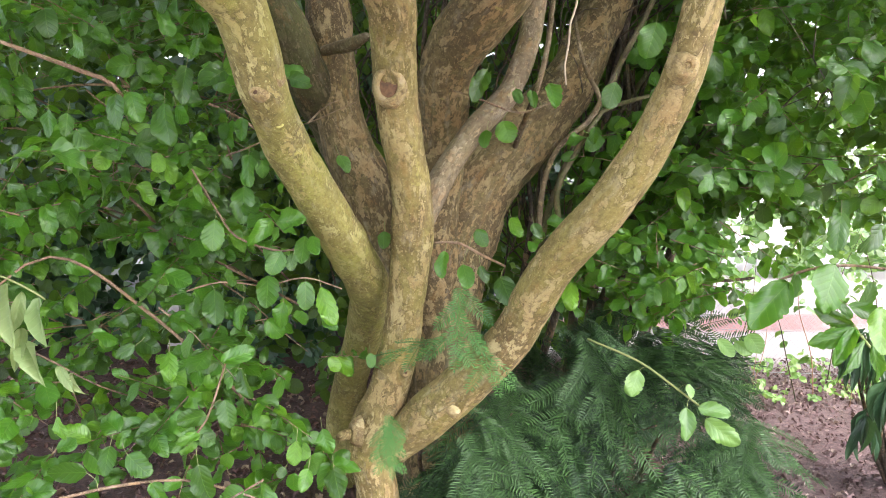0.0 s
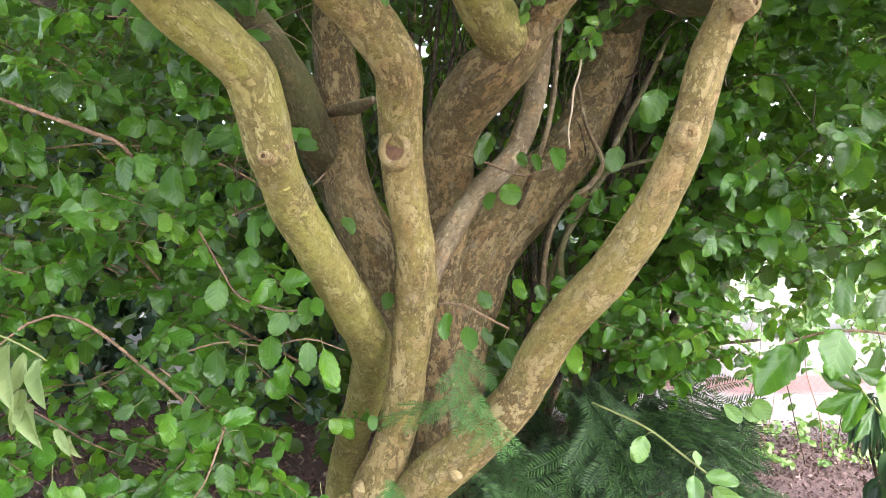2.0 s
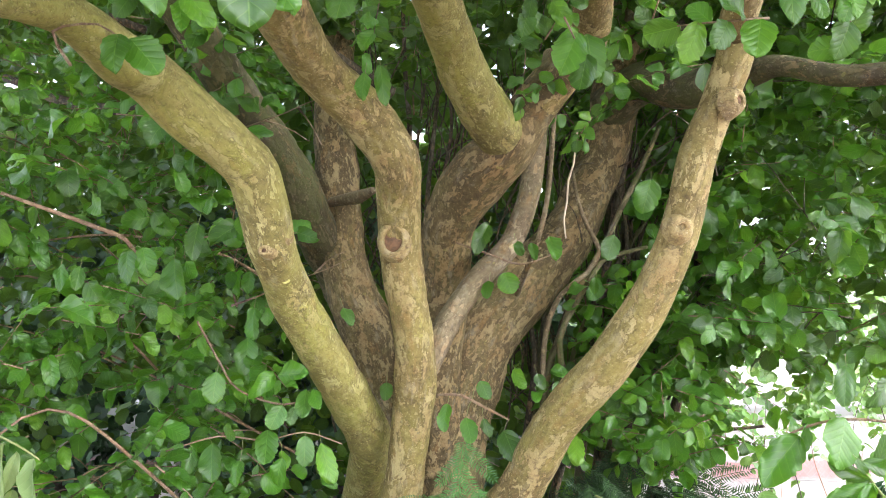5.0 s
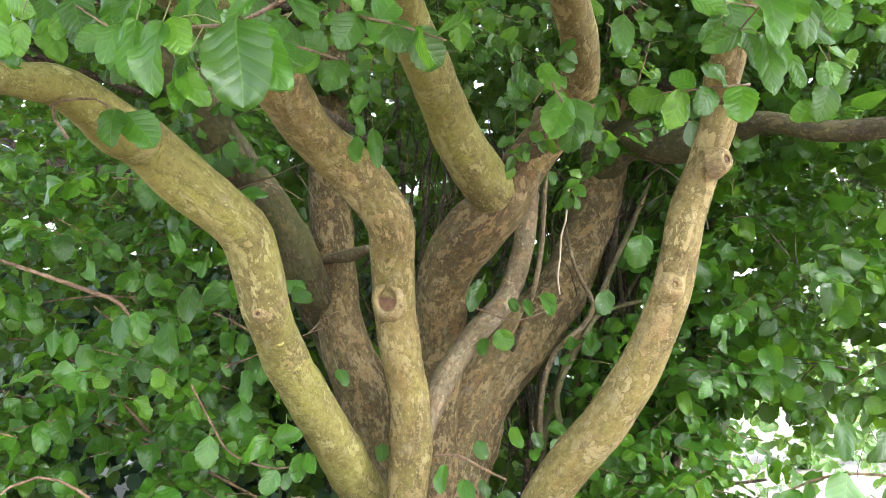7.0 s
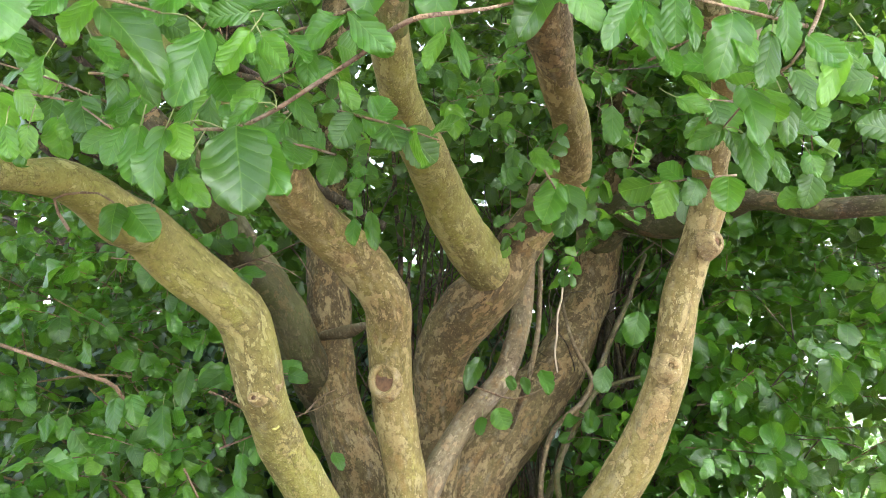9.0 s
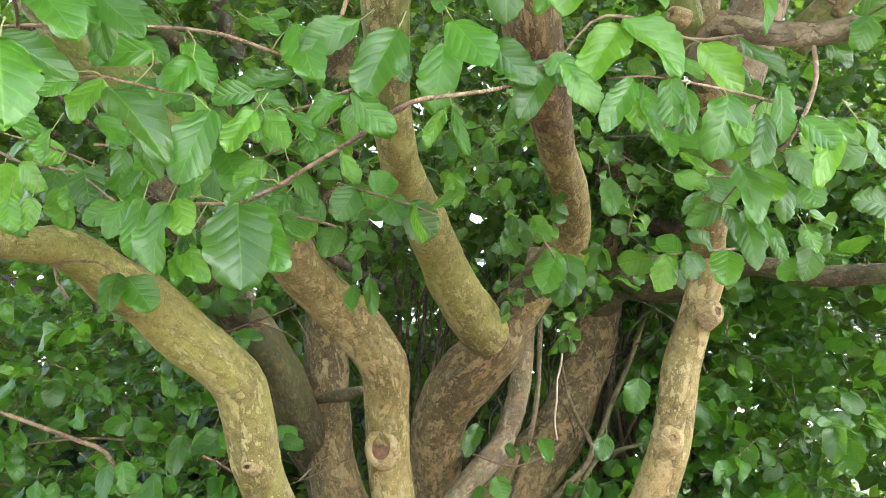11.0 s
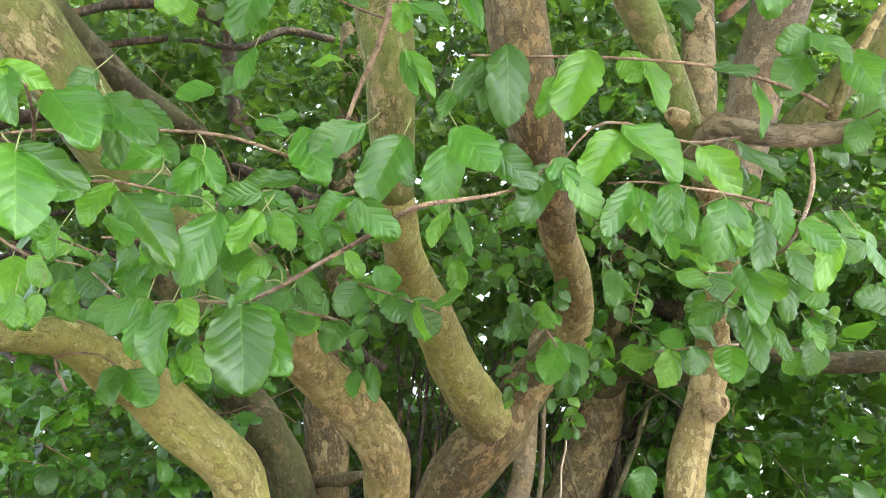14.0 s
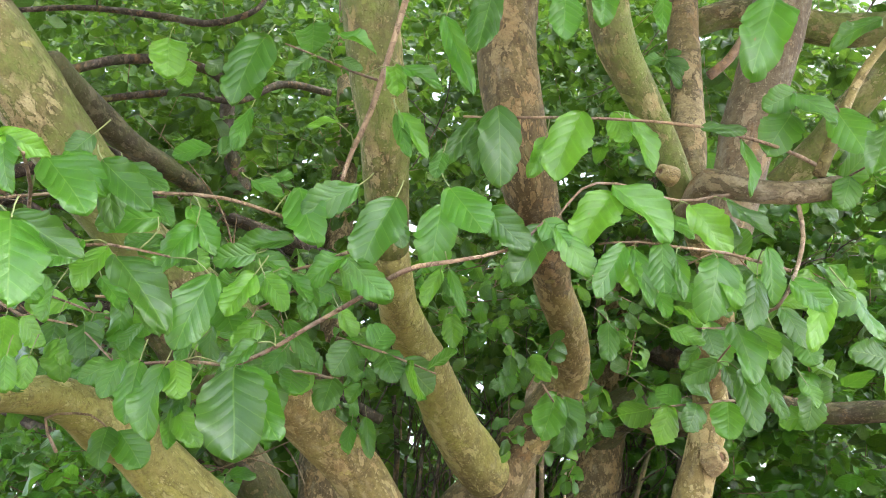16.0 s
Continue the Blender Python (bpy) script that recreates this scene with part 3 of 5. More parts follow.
part("trunk", tube(TRUNK, 28, 0.03, 0.10, 1), BARK_BROWN, tree, "leaning brown trunk with flaked pale patches")
limb("trunk", TRUNK_BACK, BARK_BROWN, "shaded brown trunk at the back", seed=2)
def upper(pts, k):
    """The upper length of a limb from its k-th point, a hair slimmer where it overlaps the lower one."""
    return [(x, y, z, r * (0.985 if i == 0 else 1.0)) for i, (x, y, z, r) in enumerate(pts[k:])]


left = limb("limb", LIMB_LEFT, BARK_OLIVE, "thick olive-brown limb bending outward", seed=3)
middle = limb("limb", LIMB_MIDDLE[:-4], BARK_OCHRE, "ochre limb with an oval pruning scar", seed=4)
right = limb("limb", LIMB_RIGHT[:-6], BARK_OCHRE, "curved ochre limb with round pruning knots", seed=5)
limb("limb", LIMB_CENTRE[:-5], BARK_OLIVE, "olive limb curving up from a fork", seed=6)
limb("limb", upper(LIMB_MIDDLE, -5), BARK_MOSSY, "mossy upper limb with lichen spots", seed=4)
limb("limb", upper(LIMB_RIGHT, -7), BARK_MOSSY, "mossy green upper limb", seed=5)
limb("limb", upper(LIMB_CENTRE, -6), BARK_MOSSY, "mossy brown upper limb", seed=6)
limb("branch", LIMB_SIDE, BARK_SMOOTH, "slim side branch", seed=7)
limb("limb", LIMB_FORK[:9], BARK_BROWN, "brown forked limb with scaly bark", seed=8)
limb("limb", upper(LIMB_FORK[:12], 7), BARK_OCHRE, "ochre limb behind the leaves", seed=8)
limb("limb", [(x, y, z, r * min(1.22, 1.0 + 0.11 * i)) for i, (x, y, z, r) in enumerate(upper(LIMB_FORK, 10))], BARK_BROWN, "upper limb with coarse red-brown scales", seed=8, lumps=0.12)
limb("limb", LIMB_SHADED, BARK_SHADED, "shaded mossy limb", seed=9)
limb("branch", BRANCH_SHADED, BARK_SHADED, "horizontal shaded mossy branch", seed=10)
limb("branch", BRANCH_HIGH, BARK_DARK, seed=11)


# ---- foliage ----
def canopy(name, label, seed, count, box, keep, material, level="mid", twigs=True, **kw):
    rng = np.random.default_rng(seed)
    B, D, N, S, L = sprays(rng, count, box, keep, **kw)
    ob = part(name, leaf_cloud(name, B, D, N, S, level, rng), material, tree, label)
    ob["kind"] = "stuff"
    if twigs:
        tw = part("twig_tangle", twig_mesh("twig_tangle", L), TWIG, tree)
        tw["kind"] = "stuff"
    return ob


def view_gap(x, y, z):
    """Gaps where the sky shows, cut by angle from the viewpoint to fit the camera's view: between trunk and side
    branch, and in clusters towards the open ground.
    """
    u, e = x / y, (z - 1.6) / y
    if 0.122 + 0.06 * (e - 0.12) < u < 0.142 + 0.06 * (e - 0.12) and 0.10 < e < 0.24:
        return True
    if -0.52 < u < -0.20 and -0.20 < e < -0.09:
        return noise.noise(Vector((u * 13, 4.0, e * 16))) > 0.12
    if u > 0.30 and -0.02 < e < 0.24:
        return noise.noise(Vector((u * 14, 7.0, e * 14))) > 0.16 and noise.noise(Vector((u * 7, 2.0, e * 7))) > -0.2
    return False


def behind_stems(x, y, z):
    """Keeps shoots off the fan of stems and the gap above the fence, by angle from the viewpoint, to fit the camera's
    view.
    """
    u, e = x / y, (z - 1.6) / y
    if view_gap(x, y, z):
        return False
    if -0.27 < u < 0.30:
        front = 3.2 if e < 0.28 else 2.6
    elif u <= -0.27:
        front = 1.75 + 2.2 * max(0, 0.4 + u) if e < 0.2 else 2.0
    else:
        front = 2.3
    if y < front:
        return False
    if -0.53 < u < -0.38 and -0.18 < e < -0.08 and noise.noise(Vector((u * 22, 1.0, e * 22))) > -0.15:
        return False
    if 0.36 < u and e < -0.06:
        return False
    if 0.05 < u <= 0.36 and (e < -0.25 or y < 2.5):
        return False
    return True


def low_left(x, y, z):
    return y > 1.45 and -0.75 < x / y < -0.2 and z < 1.0 - 0.1 * (y - 1.5) and not (x / y > -0.48 and z < 0.68) and not view_gap(x, y, z)


def crown(x, y, z):
    return abs(x) < 0.72 * y + 0.3 and z < 2.3 + 1.15 * y and behind_stems(x, y, z)


def crown_low(x, y, z):
    return crown(x, y, z) and not (x / y > 0.30 and z < 1.5) and not (-0.56 < x / y < -0.3 and z < 1.35 and noise.noise(Vector((x * 1.7, 3.0, z * 2.0))) > -0.1)


canopy("foliage", "broad green leaves on drooping shoots", 11, 440, ((-2.4, -0.4), (1.6, 3.0), (0.75, 2.6)), behind_stems, LEAF, size=(0.035, 0.095), leaves=(7, 13))
canopy("foliage", "broad green leaves low over the soil", 15, 46, ((-1.9, -0.3), (1.45, 2.7), (0.25, 1.0)), low_left, LEAF, size=(0.05, 0.085), leaves=(7, 12))
canopy("foliage", "broad green leaves on drooping shoots", 12, 900, ((0.6, 3.0), (2.2, 4.2), (1.2, 3.6)), behind_stems, LEAF, size=(0.05, 0.115), leaves=(7, 12))
canopy("foliage", "leaves deep in the crown", 13, 1350, ((-3.6, 3.6), (3.0, 4.6), (0.5, 6.8)), crown_low, LEAF_SHADED, "low", size=(0.07, 0.11))
canopy("foliage", "leaves at the far side of the crown", 16, 2500, ((-5.4, 5.4), (4.6, 7.0), (0.4, 9.0)), crown_low, LEAF_SHADED, "low", twigs=False, size=(0.09, 0.15), length=(0.2, 0.5))
canopy("foliage", "leaves at the far side of the crown", 17, 700, ((1.0, 4.8), (4.4, 6.4), (2.0, 6.5)), crown_low, LEAF_SHADED, "low", twigs=False, size=(0.09, 0.15), length=(0.2, 0.5))
canopy("foliage", "leaves high in the crown", 14, 1000, ((-2.6, 2.6), (1.5, 3.4), (2.7, 5.2)), crown, LEAF_SHADED, "mid", size=(0.06, 0.1))

canopy("foliage", "leafy shoots between the stems", 18, 130, ((0.2, 1.3), (2.5, 3.4), (0.85, 1.9)), lambda x, y, z: 0.10 < x / y < 0.38 and z > 1.05 + 0.6 * (0.25 - x / y) and x / y > 0.14 + 0.25 * (z - 1.2), LEAF, size=(0.055, 0.09))
# Two unseen leaf layers above the view, added to hold back skylight.
canopy("foliage", "unseen leaves added overhead to block skylight", 19, 2300, ((-4.5, 4.5), (-1.0, 2.4), (2.9, 5.0)), lambda x, y, z: z > 2.5 + 1.2 * max(0, y) and z > 2.9, LEAF_SHADED, "low", twigs=False, size=(0.09, 0.13))
canopy("foliage", "unseen leaf layer added above to block light from the top", 20, 500, ((-6.0, 5.0), (0.8, 7.5), (4.0, 13.0)), lambda x, y, z: 3.1 + 1.25 * y < z < 5.2 + 1.25 * y, LEAF_SHADED, "low", twigs=False, size=(0.16, 0.26), length=(0.4, 0.8))

canopy("foliage", "small shoots among the limbs", 23, 40, ((-0.2, 0.55), (1.5, 2.2), (2.15, 2.7)), lambda x, y, z: True, LEAF, "mid", size=(0.035, 0.06), facing=(0, -1, 0.3), length=(0.1, 0.25))

canopy("foliage", "low shoots before the stem bases", 24, 16, ((-0.85, -0.33), (1.9, 2.2), (0.72, 1.12)), lambda x, y, z: True, LEAF, "mid", size=(0.05, 0.08), facing=(0, -0.8, 0.7), length=(0.12, 0.25))

# thinner stems and branches inside the crown
rng = random.Random(5)
for k in range(11):
    x0, y0 = 0.35 + 0.045 * k + rng.uniform(-0.05, 0.05), 3.1 + rng.uniform(0, 0.8)
    r = rng.uniform(0.008, 0.024)
    lean, bow = rng.uniform(0.15, 0.6), rng.uniform(-0.1, 0.12)
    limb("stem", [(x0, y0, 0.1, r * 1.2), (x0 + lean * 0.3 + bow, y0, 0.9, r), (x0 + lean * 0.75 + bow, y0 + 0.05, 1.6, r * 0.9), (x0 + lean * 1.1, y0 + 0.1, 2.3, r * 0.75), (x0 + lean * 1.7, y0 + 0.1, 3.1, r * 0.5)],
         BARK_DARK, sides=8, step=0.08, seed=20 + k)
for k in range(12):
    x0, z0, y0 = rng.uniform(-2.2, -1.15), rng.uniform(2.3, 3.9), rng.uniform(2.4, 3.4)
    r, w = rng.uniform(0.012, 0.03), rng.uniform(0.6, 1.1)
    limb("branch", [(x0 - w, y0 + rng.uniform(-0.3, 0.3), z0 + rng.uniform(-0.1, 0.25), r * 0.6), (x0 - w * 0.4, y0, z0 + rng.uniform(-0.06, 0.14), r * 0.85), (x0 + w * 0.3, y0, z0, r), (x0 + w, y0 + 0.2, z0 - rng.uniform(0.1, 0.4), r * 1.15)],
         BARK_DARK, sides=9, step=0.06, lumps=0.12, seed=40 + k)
for k in range(7):
    x0, z0, y0 = rng.uniform(-2.0, -0.7), rng.uniform(0.8, 2.0), rng.uniform(2.0, 3.0)
    r, w = rng.uniform(0.003, 0.006), rng.uniform(0.3, 0.6)
    limb("branch", [(x0 - w, y0 - rng.uniform(0, 0.4), z0 + rng.uniform(-0.25, 0.15), r * 0.5), (x0 - w * 0.4, y0 - 0.1, z0 + rng.uniform(-0.02, 0.12), r * 0.8), (x0 + w * 0.3, y0, z0 - rng.uniform(0.05, 0.12), r), (x0 + w, y0 + 0.3, z0 - rng.uniform(0.3, 0.55), r * 1.2)],
         TWIG, sides=7, step=0.06, lumps=0.1, seed=60 + k)

# slim stems and stubs between the trunks
limb("stem", [(0.365, 2.800, 1.267, 0.0110), (0.377, 2.750, 1.498, 0.0104), (0.430, 2.720, 1.643, 0.0099), (0.525, 2.700, 1.725, 0.0093), (0.575, 2.700, 1.809, 0.0087), (0.533, 2.700, 1.894, 0.0081), (0.507, 2.750, 1.999, 0.0076), (0.503, 2.850, 2.142, 0.0070)], BARK_SMOOTH, sides=10, step=0.05, lumps=0.1, seed=110)
limb("stem", [(0.385, 3.000, 1.072, 0.0160), (0.409, 2.950, 1.338, 0.0150), (0.464, 2.900, 1.515, 0.0140), (0.535, 2.880, 1.691, 0.0130), (0.626, 2.850, 1.844, 0.0120), (0.688, 2.850, 1.979, 0.0110), (0.790, 2.900, 2.160, 0.0100), (0.900, 3.000, 2.365, 0.0090)], BARK_SHADED, sides=10, step=0.05, lumps=0.1, seed=111)
limb("stem", [(0.461, 2.800, 1.266, 0.0130), (0.429, 2.750, 1.476, 0.0118), (0.478, 2.700, 1.600, 0.0106), (0.580, 2.700, 1.766, 0.0094), (0.643, 2.650, 1.793, 0.0082), (0.725, 2.600, 1.814, 0.0070)], BARK_SHADED, sides=10, step=0.05, lumps=0.1, seed=112)
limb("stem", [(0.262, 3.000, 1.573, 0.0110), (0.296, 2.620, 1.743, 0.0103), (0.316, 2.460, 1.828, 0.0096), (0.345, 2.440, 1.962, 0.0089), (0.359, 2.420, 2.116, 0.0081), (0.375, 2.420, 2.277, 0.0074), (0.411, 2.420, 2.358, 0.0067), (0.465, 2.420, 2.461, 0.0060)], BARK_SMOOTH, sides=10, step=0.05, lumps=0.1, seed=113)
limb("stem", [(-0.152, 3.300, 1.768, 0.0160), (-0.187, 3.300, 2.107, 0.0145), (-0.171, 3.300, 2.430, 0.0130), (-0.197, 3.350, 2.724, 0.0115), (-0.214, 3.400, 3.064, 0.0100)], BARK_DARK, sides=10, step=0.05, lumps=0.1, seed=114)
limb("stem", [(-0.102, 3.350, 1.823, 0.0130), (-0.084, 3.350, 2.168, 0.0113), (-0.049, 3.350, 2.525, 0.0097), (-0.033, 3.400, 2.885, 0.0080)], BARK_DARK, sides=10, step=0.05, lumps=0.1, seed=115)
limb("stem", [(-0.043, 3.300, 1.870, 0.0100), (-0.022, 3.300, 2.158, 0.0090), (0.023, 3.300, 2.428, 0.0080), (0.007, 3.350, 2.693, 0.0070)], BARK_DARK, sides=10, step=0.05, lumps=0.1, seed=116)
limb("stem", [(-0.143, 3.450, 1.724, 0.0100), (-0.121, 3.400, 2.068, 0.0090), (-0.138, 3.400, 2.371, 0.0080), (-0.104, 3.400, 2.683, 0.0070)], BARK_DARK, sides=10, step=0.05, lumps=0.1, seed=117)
limb("stem", [(0.396, 3.300, 0.975, 0.0240), (0.419, 3.300, 1.312, 0.0215), (0.459, 3.300, 1.584, 0.0190), (0.518, 3.300, 1.812, 0.0165), (0.608, 3.350, 2.026, 0.0140)], BARK_SHADED, sides=10, step=0.05, lumps=0.1, seed=118)
limb("stem", [(0.512, 3.250, 0.983, 0.0200), (0.555, 3.200, 1.365, 0.0175), (0.644, 3.200, 1.605, 0.0150), (0.772, 3.250, 1.805, 0.0125), (0.939, 3.300, 2.042, 0.0100)], BARK_SHADED, sides=10, step=0.05, lumps=0.1, seed=119)
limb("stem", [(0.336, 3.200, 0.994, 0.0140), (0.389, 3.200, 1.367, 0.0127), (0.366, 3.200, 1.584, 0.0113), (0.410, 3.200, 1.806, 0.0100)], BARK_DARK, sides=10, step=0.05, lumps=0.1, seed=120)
limb("stem", [(-0.557, 3.000, 2.015, 0.0260), (-0.439, 2.850, 2.019, 0.0210), (-0.337, 2.700, 2.008, 0.0260), (-0.256, 2.500, 1.999, 0.0130)], BARK_SMOOTH, sides=10, step=0.05, lumps=0.1, seed=121)
limb("stem", [(-0.268, 2.340, 0.695, 0.0220), (-0.300, 2.270, 0.708, 0.0185), (-0.322, 2.220, 0.716, 0.0150)], BARK_OCHRE, sides=10, step=0.05, lumps=0.1, seed=122)


def bare_twigs(seed, count, box, keep, r0, material, label):
    """Curved bare twigs and side shoots that show between the leaves."""
    rng = np.random.default_rng(seed)
    lo, hi = np.array(box).T
    lines = []
    while len(lines) < count:
        q = rng.uniform(lo, hi)
        if not keep(*q):
            continue
        d = unit(rng.normal(0, 1, 3) * (1.0, 0.4, 0.5) + (0, -0.2, 0.1))
        turn = rng.normal(0, 0.07, 3)
        pts = [q]
        for i in range(int(rng.integers(9, 18))):
            d = unit(d + turn + rng.normal(0, 0.05, 3))
            pts.append(pts[-1] + d * 0.04)
        lines.append(np.array(pts))
        for f in (4, 7):
            side = unit(d + rng.normal(0, 0.7, 3))
            lines.append(np.array([pts[f], pts[f] + side * 0.05, pts[f] + side * 0.1 + (0, 0, -0.01), pts[f] + side * 0.15 + (0, 0, -0.03)]))
    tw = part("twig_tangle", twig_mesh("twig_tangle", lines, r0, r0 * 0.35), material, tree, label)
    tw["kind"] = "stuff"


bare_twigs(201, 150, ((-2.2, -0.45), (2.0, 3.3), (0.8, 2.7)), behind_stems, 0.0045, TWIG, "brown bare twigs behind the leaves")
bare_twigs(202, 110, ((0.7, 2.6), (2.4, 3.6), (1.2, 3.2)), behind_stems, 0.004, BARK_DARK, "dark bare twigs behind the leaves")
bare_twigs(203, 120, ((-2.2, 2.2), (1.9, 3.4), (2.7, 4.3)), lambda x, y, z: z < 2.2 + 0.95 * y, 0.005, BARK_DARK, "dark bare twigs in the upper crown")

# upper limbs near the eye
limb("branch", [(0.423, 0.935, 2.284, 0.0200), (0.440, 0.863, 2.298, 0.0182), (0.474, 0.842, 2.267, 0.0177), (0.538, 0.822, 2.246, 0.0173), (0.597, 0.812, 2.249, 0.0180), (0.606, 0.811, 2.250, 0.0172)], BARK_SMOOTH, "short branch sawn off square", seed=80)
limb("branch", [(0.437, 0.913, 2.330, 0.0183), (0.454, 0.940, 2.418, 0.0287), (0.482, 0.969, 2.569, 0.0289), (0.512, 0.999, 2.741, 0.0313), (0.553, 1.019, 3.015, 0.0344)], BARK_BROWN, seed=81)
limb("limb", [(0.586, 1.276, 2.294, 0.0342), (0.627, 1.235, 2.431, 0.0484), (0.678, 1.188, 2.600, 0.0566), (0.754, 1.157, 2.795, 0.0602), (0.827, 1.136, 2.984, 0.0641), (0.945, 1.134, 3.282, 0.0696)], BARK_SMOOTH, seed=82)
limb("branch", [(0.682, 1.320, 3.091, 0.0337), (0.810, 1.321, 3.133, 0.0370), (0.955, 1.323, 3.104, 0.0412), (1.098, 1.324, 3.074, 0.0438), (1.330, 1.323, 3.103, 0.0442)], BARK_MOSSY, seed=83)
limb("branch", [(0.923, 1.530, 2.723, 0.0440), (0.993, 1.426, 2.774, 0.0397), (1.041, 1.323, 2.818, 0.0383), (1.137, 1.221, 2.906, 0.0386), (1.228, 1.119, 2.965, 0.0373)], BARK_MOSSY, seed=84)
limb("branch", [(0.578, 0.807, 2.268, 0.0099), (0.601, 0.796, 2.311, 0.0092), (0.642, 0.784, 2.387, 0.0073), (0.683, 0.764, 2.448, 0.0069), (0.743, 0.744, 2.510, 0.0066)], BARK_OCHRE, seed=85, sides=12)
limb("branch", [(0.548, 1.006, 2.636, 0.0099), (0.585, 0.986, 2.661, 0.0093), (0.625, 0.975, 2.717, 0.0083), (0.655, 0.974, 2.777, 0.0068)], TWIG, seed=86, sides=10)
limb("branch", [(-0.960, 1.321, 2.969, 0.0352), (-0.951, 1.526, 2.993, 0.0420), (-0.920, 1.726, 3.015, 0.0391), (-0.871, 1.924, 3.058, 0.0352), (-0.858, 2.223, 3.162, 0.0315)], BARK_SHADED, seed=87)
limb("branch", [(-1.366, 2.010, 3.568, 0.0169), (-1.223, 2.112, 3.719, 0.0201), (-1.018, 2.212, 3.789, 0.0186), (-0.878, 2.316, 3.764, 0.0239), (-0.881, 2.425, 3.579, 0.0358), (-0.807, 2.529, 3.360, 0.0403)], BARK_DARK, seed=88)
limb("branch", [(-1.619, 1.905, 3.765, 0.0095), (-1.340, 1.956, 3.836, 0.0109), (-1.054, 2.008, 3.842, 0.0144), (-0.871, 2.008, 3.805, 0.0132), (-0.702, 2.007, 3.870, 0.0111), (-0.648, 2.005, 3.994, 0.0091)], BARK_DARK, seed=89, sides=10)
limb("branch", [(-1.432, 2.208, 3.570, 0.0135), (-1.216, 2.209, 3.614, 0.0147), (-0.992, 2.209, 3.627, 0.0136), (-0.781, 2.208, 3.582, 0.0124), (-0.637, 2.311, 3.760, 0.0167), (-0.448, 2.410, 3.797, 0.0148)], BARK_DARK, seed=90, sides=10)


# ---- pruning scars ----
def ring(parent, name, at, way, r_out, r_in, deep, material, core, tall=1.0, label=""):
    """A ring of callus round a sawn face, standing on a limb, with a recessed core."""
    bm = bmesh.new()
    k = r_out / 0.05
    if deep > 0.005:
        prof = [(r_out * 1.3, -0.03), (r_out * 1.22, -0.012), (r_out * 1.1, -0.002 * k), (r_out * 0.98, 0.004 * k), (r_out * 0.84, 0.007 * k), (r_in * 1.12, 0.006 * k), (r_in, 0.001), (r_in * 0.95, -deep)]
    else:
        prof = [(r_out * 1.7, -0.028), (r_out * 1.42, -0.012), (r_out * 1.2, -0.003), (r_out * 1.02, 0.004 * k), (r_out * 0.85, 0.009 * k), (r_out * 0.72, 0.009 * k), (r_out * 0.64, 0.006 * k), (r_in * 1.15, 0.009 * k), (r_in, 0.005 * k), (r_in * 0.9, -deep)]
    n, rows = 26, []
    for q, (r, h) in enumerate(prof):
        row = []
        for k in range(n):
            a = 2 * math.pi * k / n
            wob = 1 + 0.06 * noise.noise(Vector((math.cos(a) * 2 + at[0] * 9, math.sin(a) * 2, q * 0.15)))
            row.append(bm.verts.new((r * wob * math.cos(a), r * wob * tall * math.sin(a), h + 0.002 * noise.noise(Vector((a * 3, q, at[2] * 7))))))
        rows.append(row)
    for a, b in zip(rows, rows[1:]):
        for k in range(n):
            bm.faces.new((a[k], a[(k + 1) % n], b[(k + 1) % n], b[k]))
    m = Matrix.Translation(at) @ Vector(way).to_track_quat("Z", "Y").to_matrix().to_4x4()
    ob = part(name, bm, material, parent, label)
    ob.matrix_basis = m
    bm = bmesh.new()
    mid = bm.verts.new((0, 0, -deep * 0.45))
    rows = []
    for f in (0.5, 1.03):
        rows.append([bm.verts.new((r_in * f * math.cos(2 * math.pi * k / n), r_in * f * tall * math.sin(2 * math.pi * k / n), -deep + 0.003 * math.sin(k * 2.3) * (1.1 - f))) for k in range(n)])
    for k in range(n):
        bm.faces.new((mid, rows[0][k], rows[0][(k + 1) % n]))
        bm.faces.new((rows[0][k], rows[1][k], rows[1][(k + 1) % n], rows[0][(k + 1) % n]))
    inner = part("sawn_face", bm, core, parent)
    inner.matrix_basis = m


ring(middle, "pruning_scar", (-0.146, 1.968, 1.765), (-0.08, -1, 0.02), 0.037, 0.026, 0.013, CALLUS, CUT, 1.25, "oval healed pruning wound")
ring(right, "pruning_knot", (0.506, 1.535, 1.747), (0.05, -1, 0.0), 0.021, 0.008, 0.002, CALLUS, CALLUS, 1.05, "round healed knot")
ring(right, "pruning_knot", (0.614, 1.475, 2.008), (0.5, -0.85, 0.0), 0.020, 0.009, 0.002, CALLUS, CUT, 1.1, "round sawn knot")
ring(right, "pruning_knot", (0.506, 1.540, 1.867), (-0.5, -0.85, 0.05), 0.012, 0.005, 0.002, CALLUS, CALLUS, 1.0)
ring(right, "pruning_knot", (0.165, 2.085, 0.972), (0.75, -0.45, -0.5), 0.015, 0.007, 0.002, CALLUS, CUT, 1.0, "knobbly healed knot")
ring(right, "pruning_knot", (0.041, 2.165, 0.803), (0.5, -0.5, -0.7), 0.014, 0.006, 0.002, CALLUS, CALLUS, 1.0)
ring(middle, "burl", (-0.293, 2.270, 0.714), (-0.9, -0.45, 0.1), 0.026, 0.010, 0.002, CALLUS, CALLUS, 1.2, "swollen burl")
ring(middle, "pruning_knot", (-0.118, 2.262, 0.909), (0.05, -1, 0.1), 0.011, 0.005, 0.003, CALLUS, CUT, 1.2)
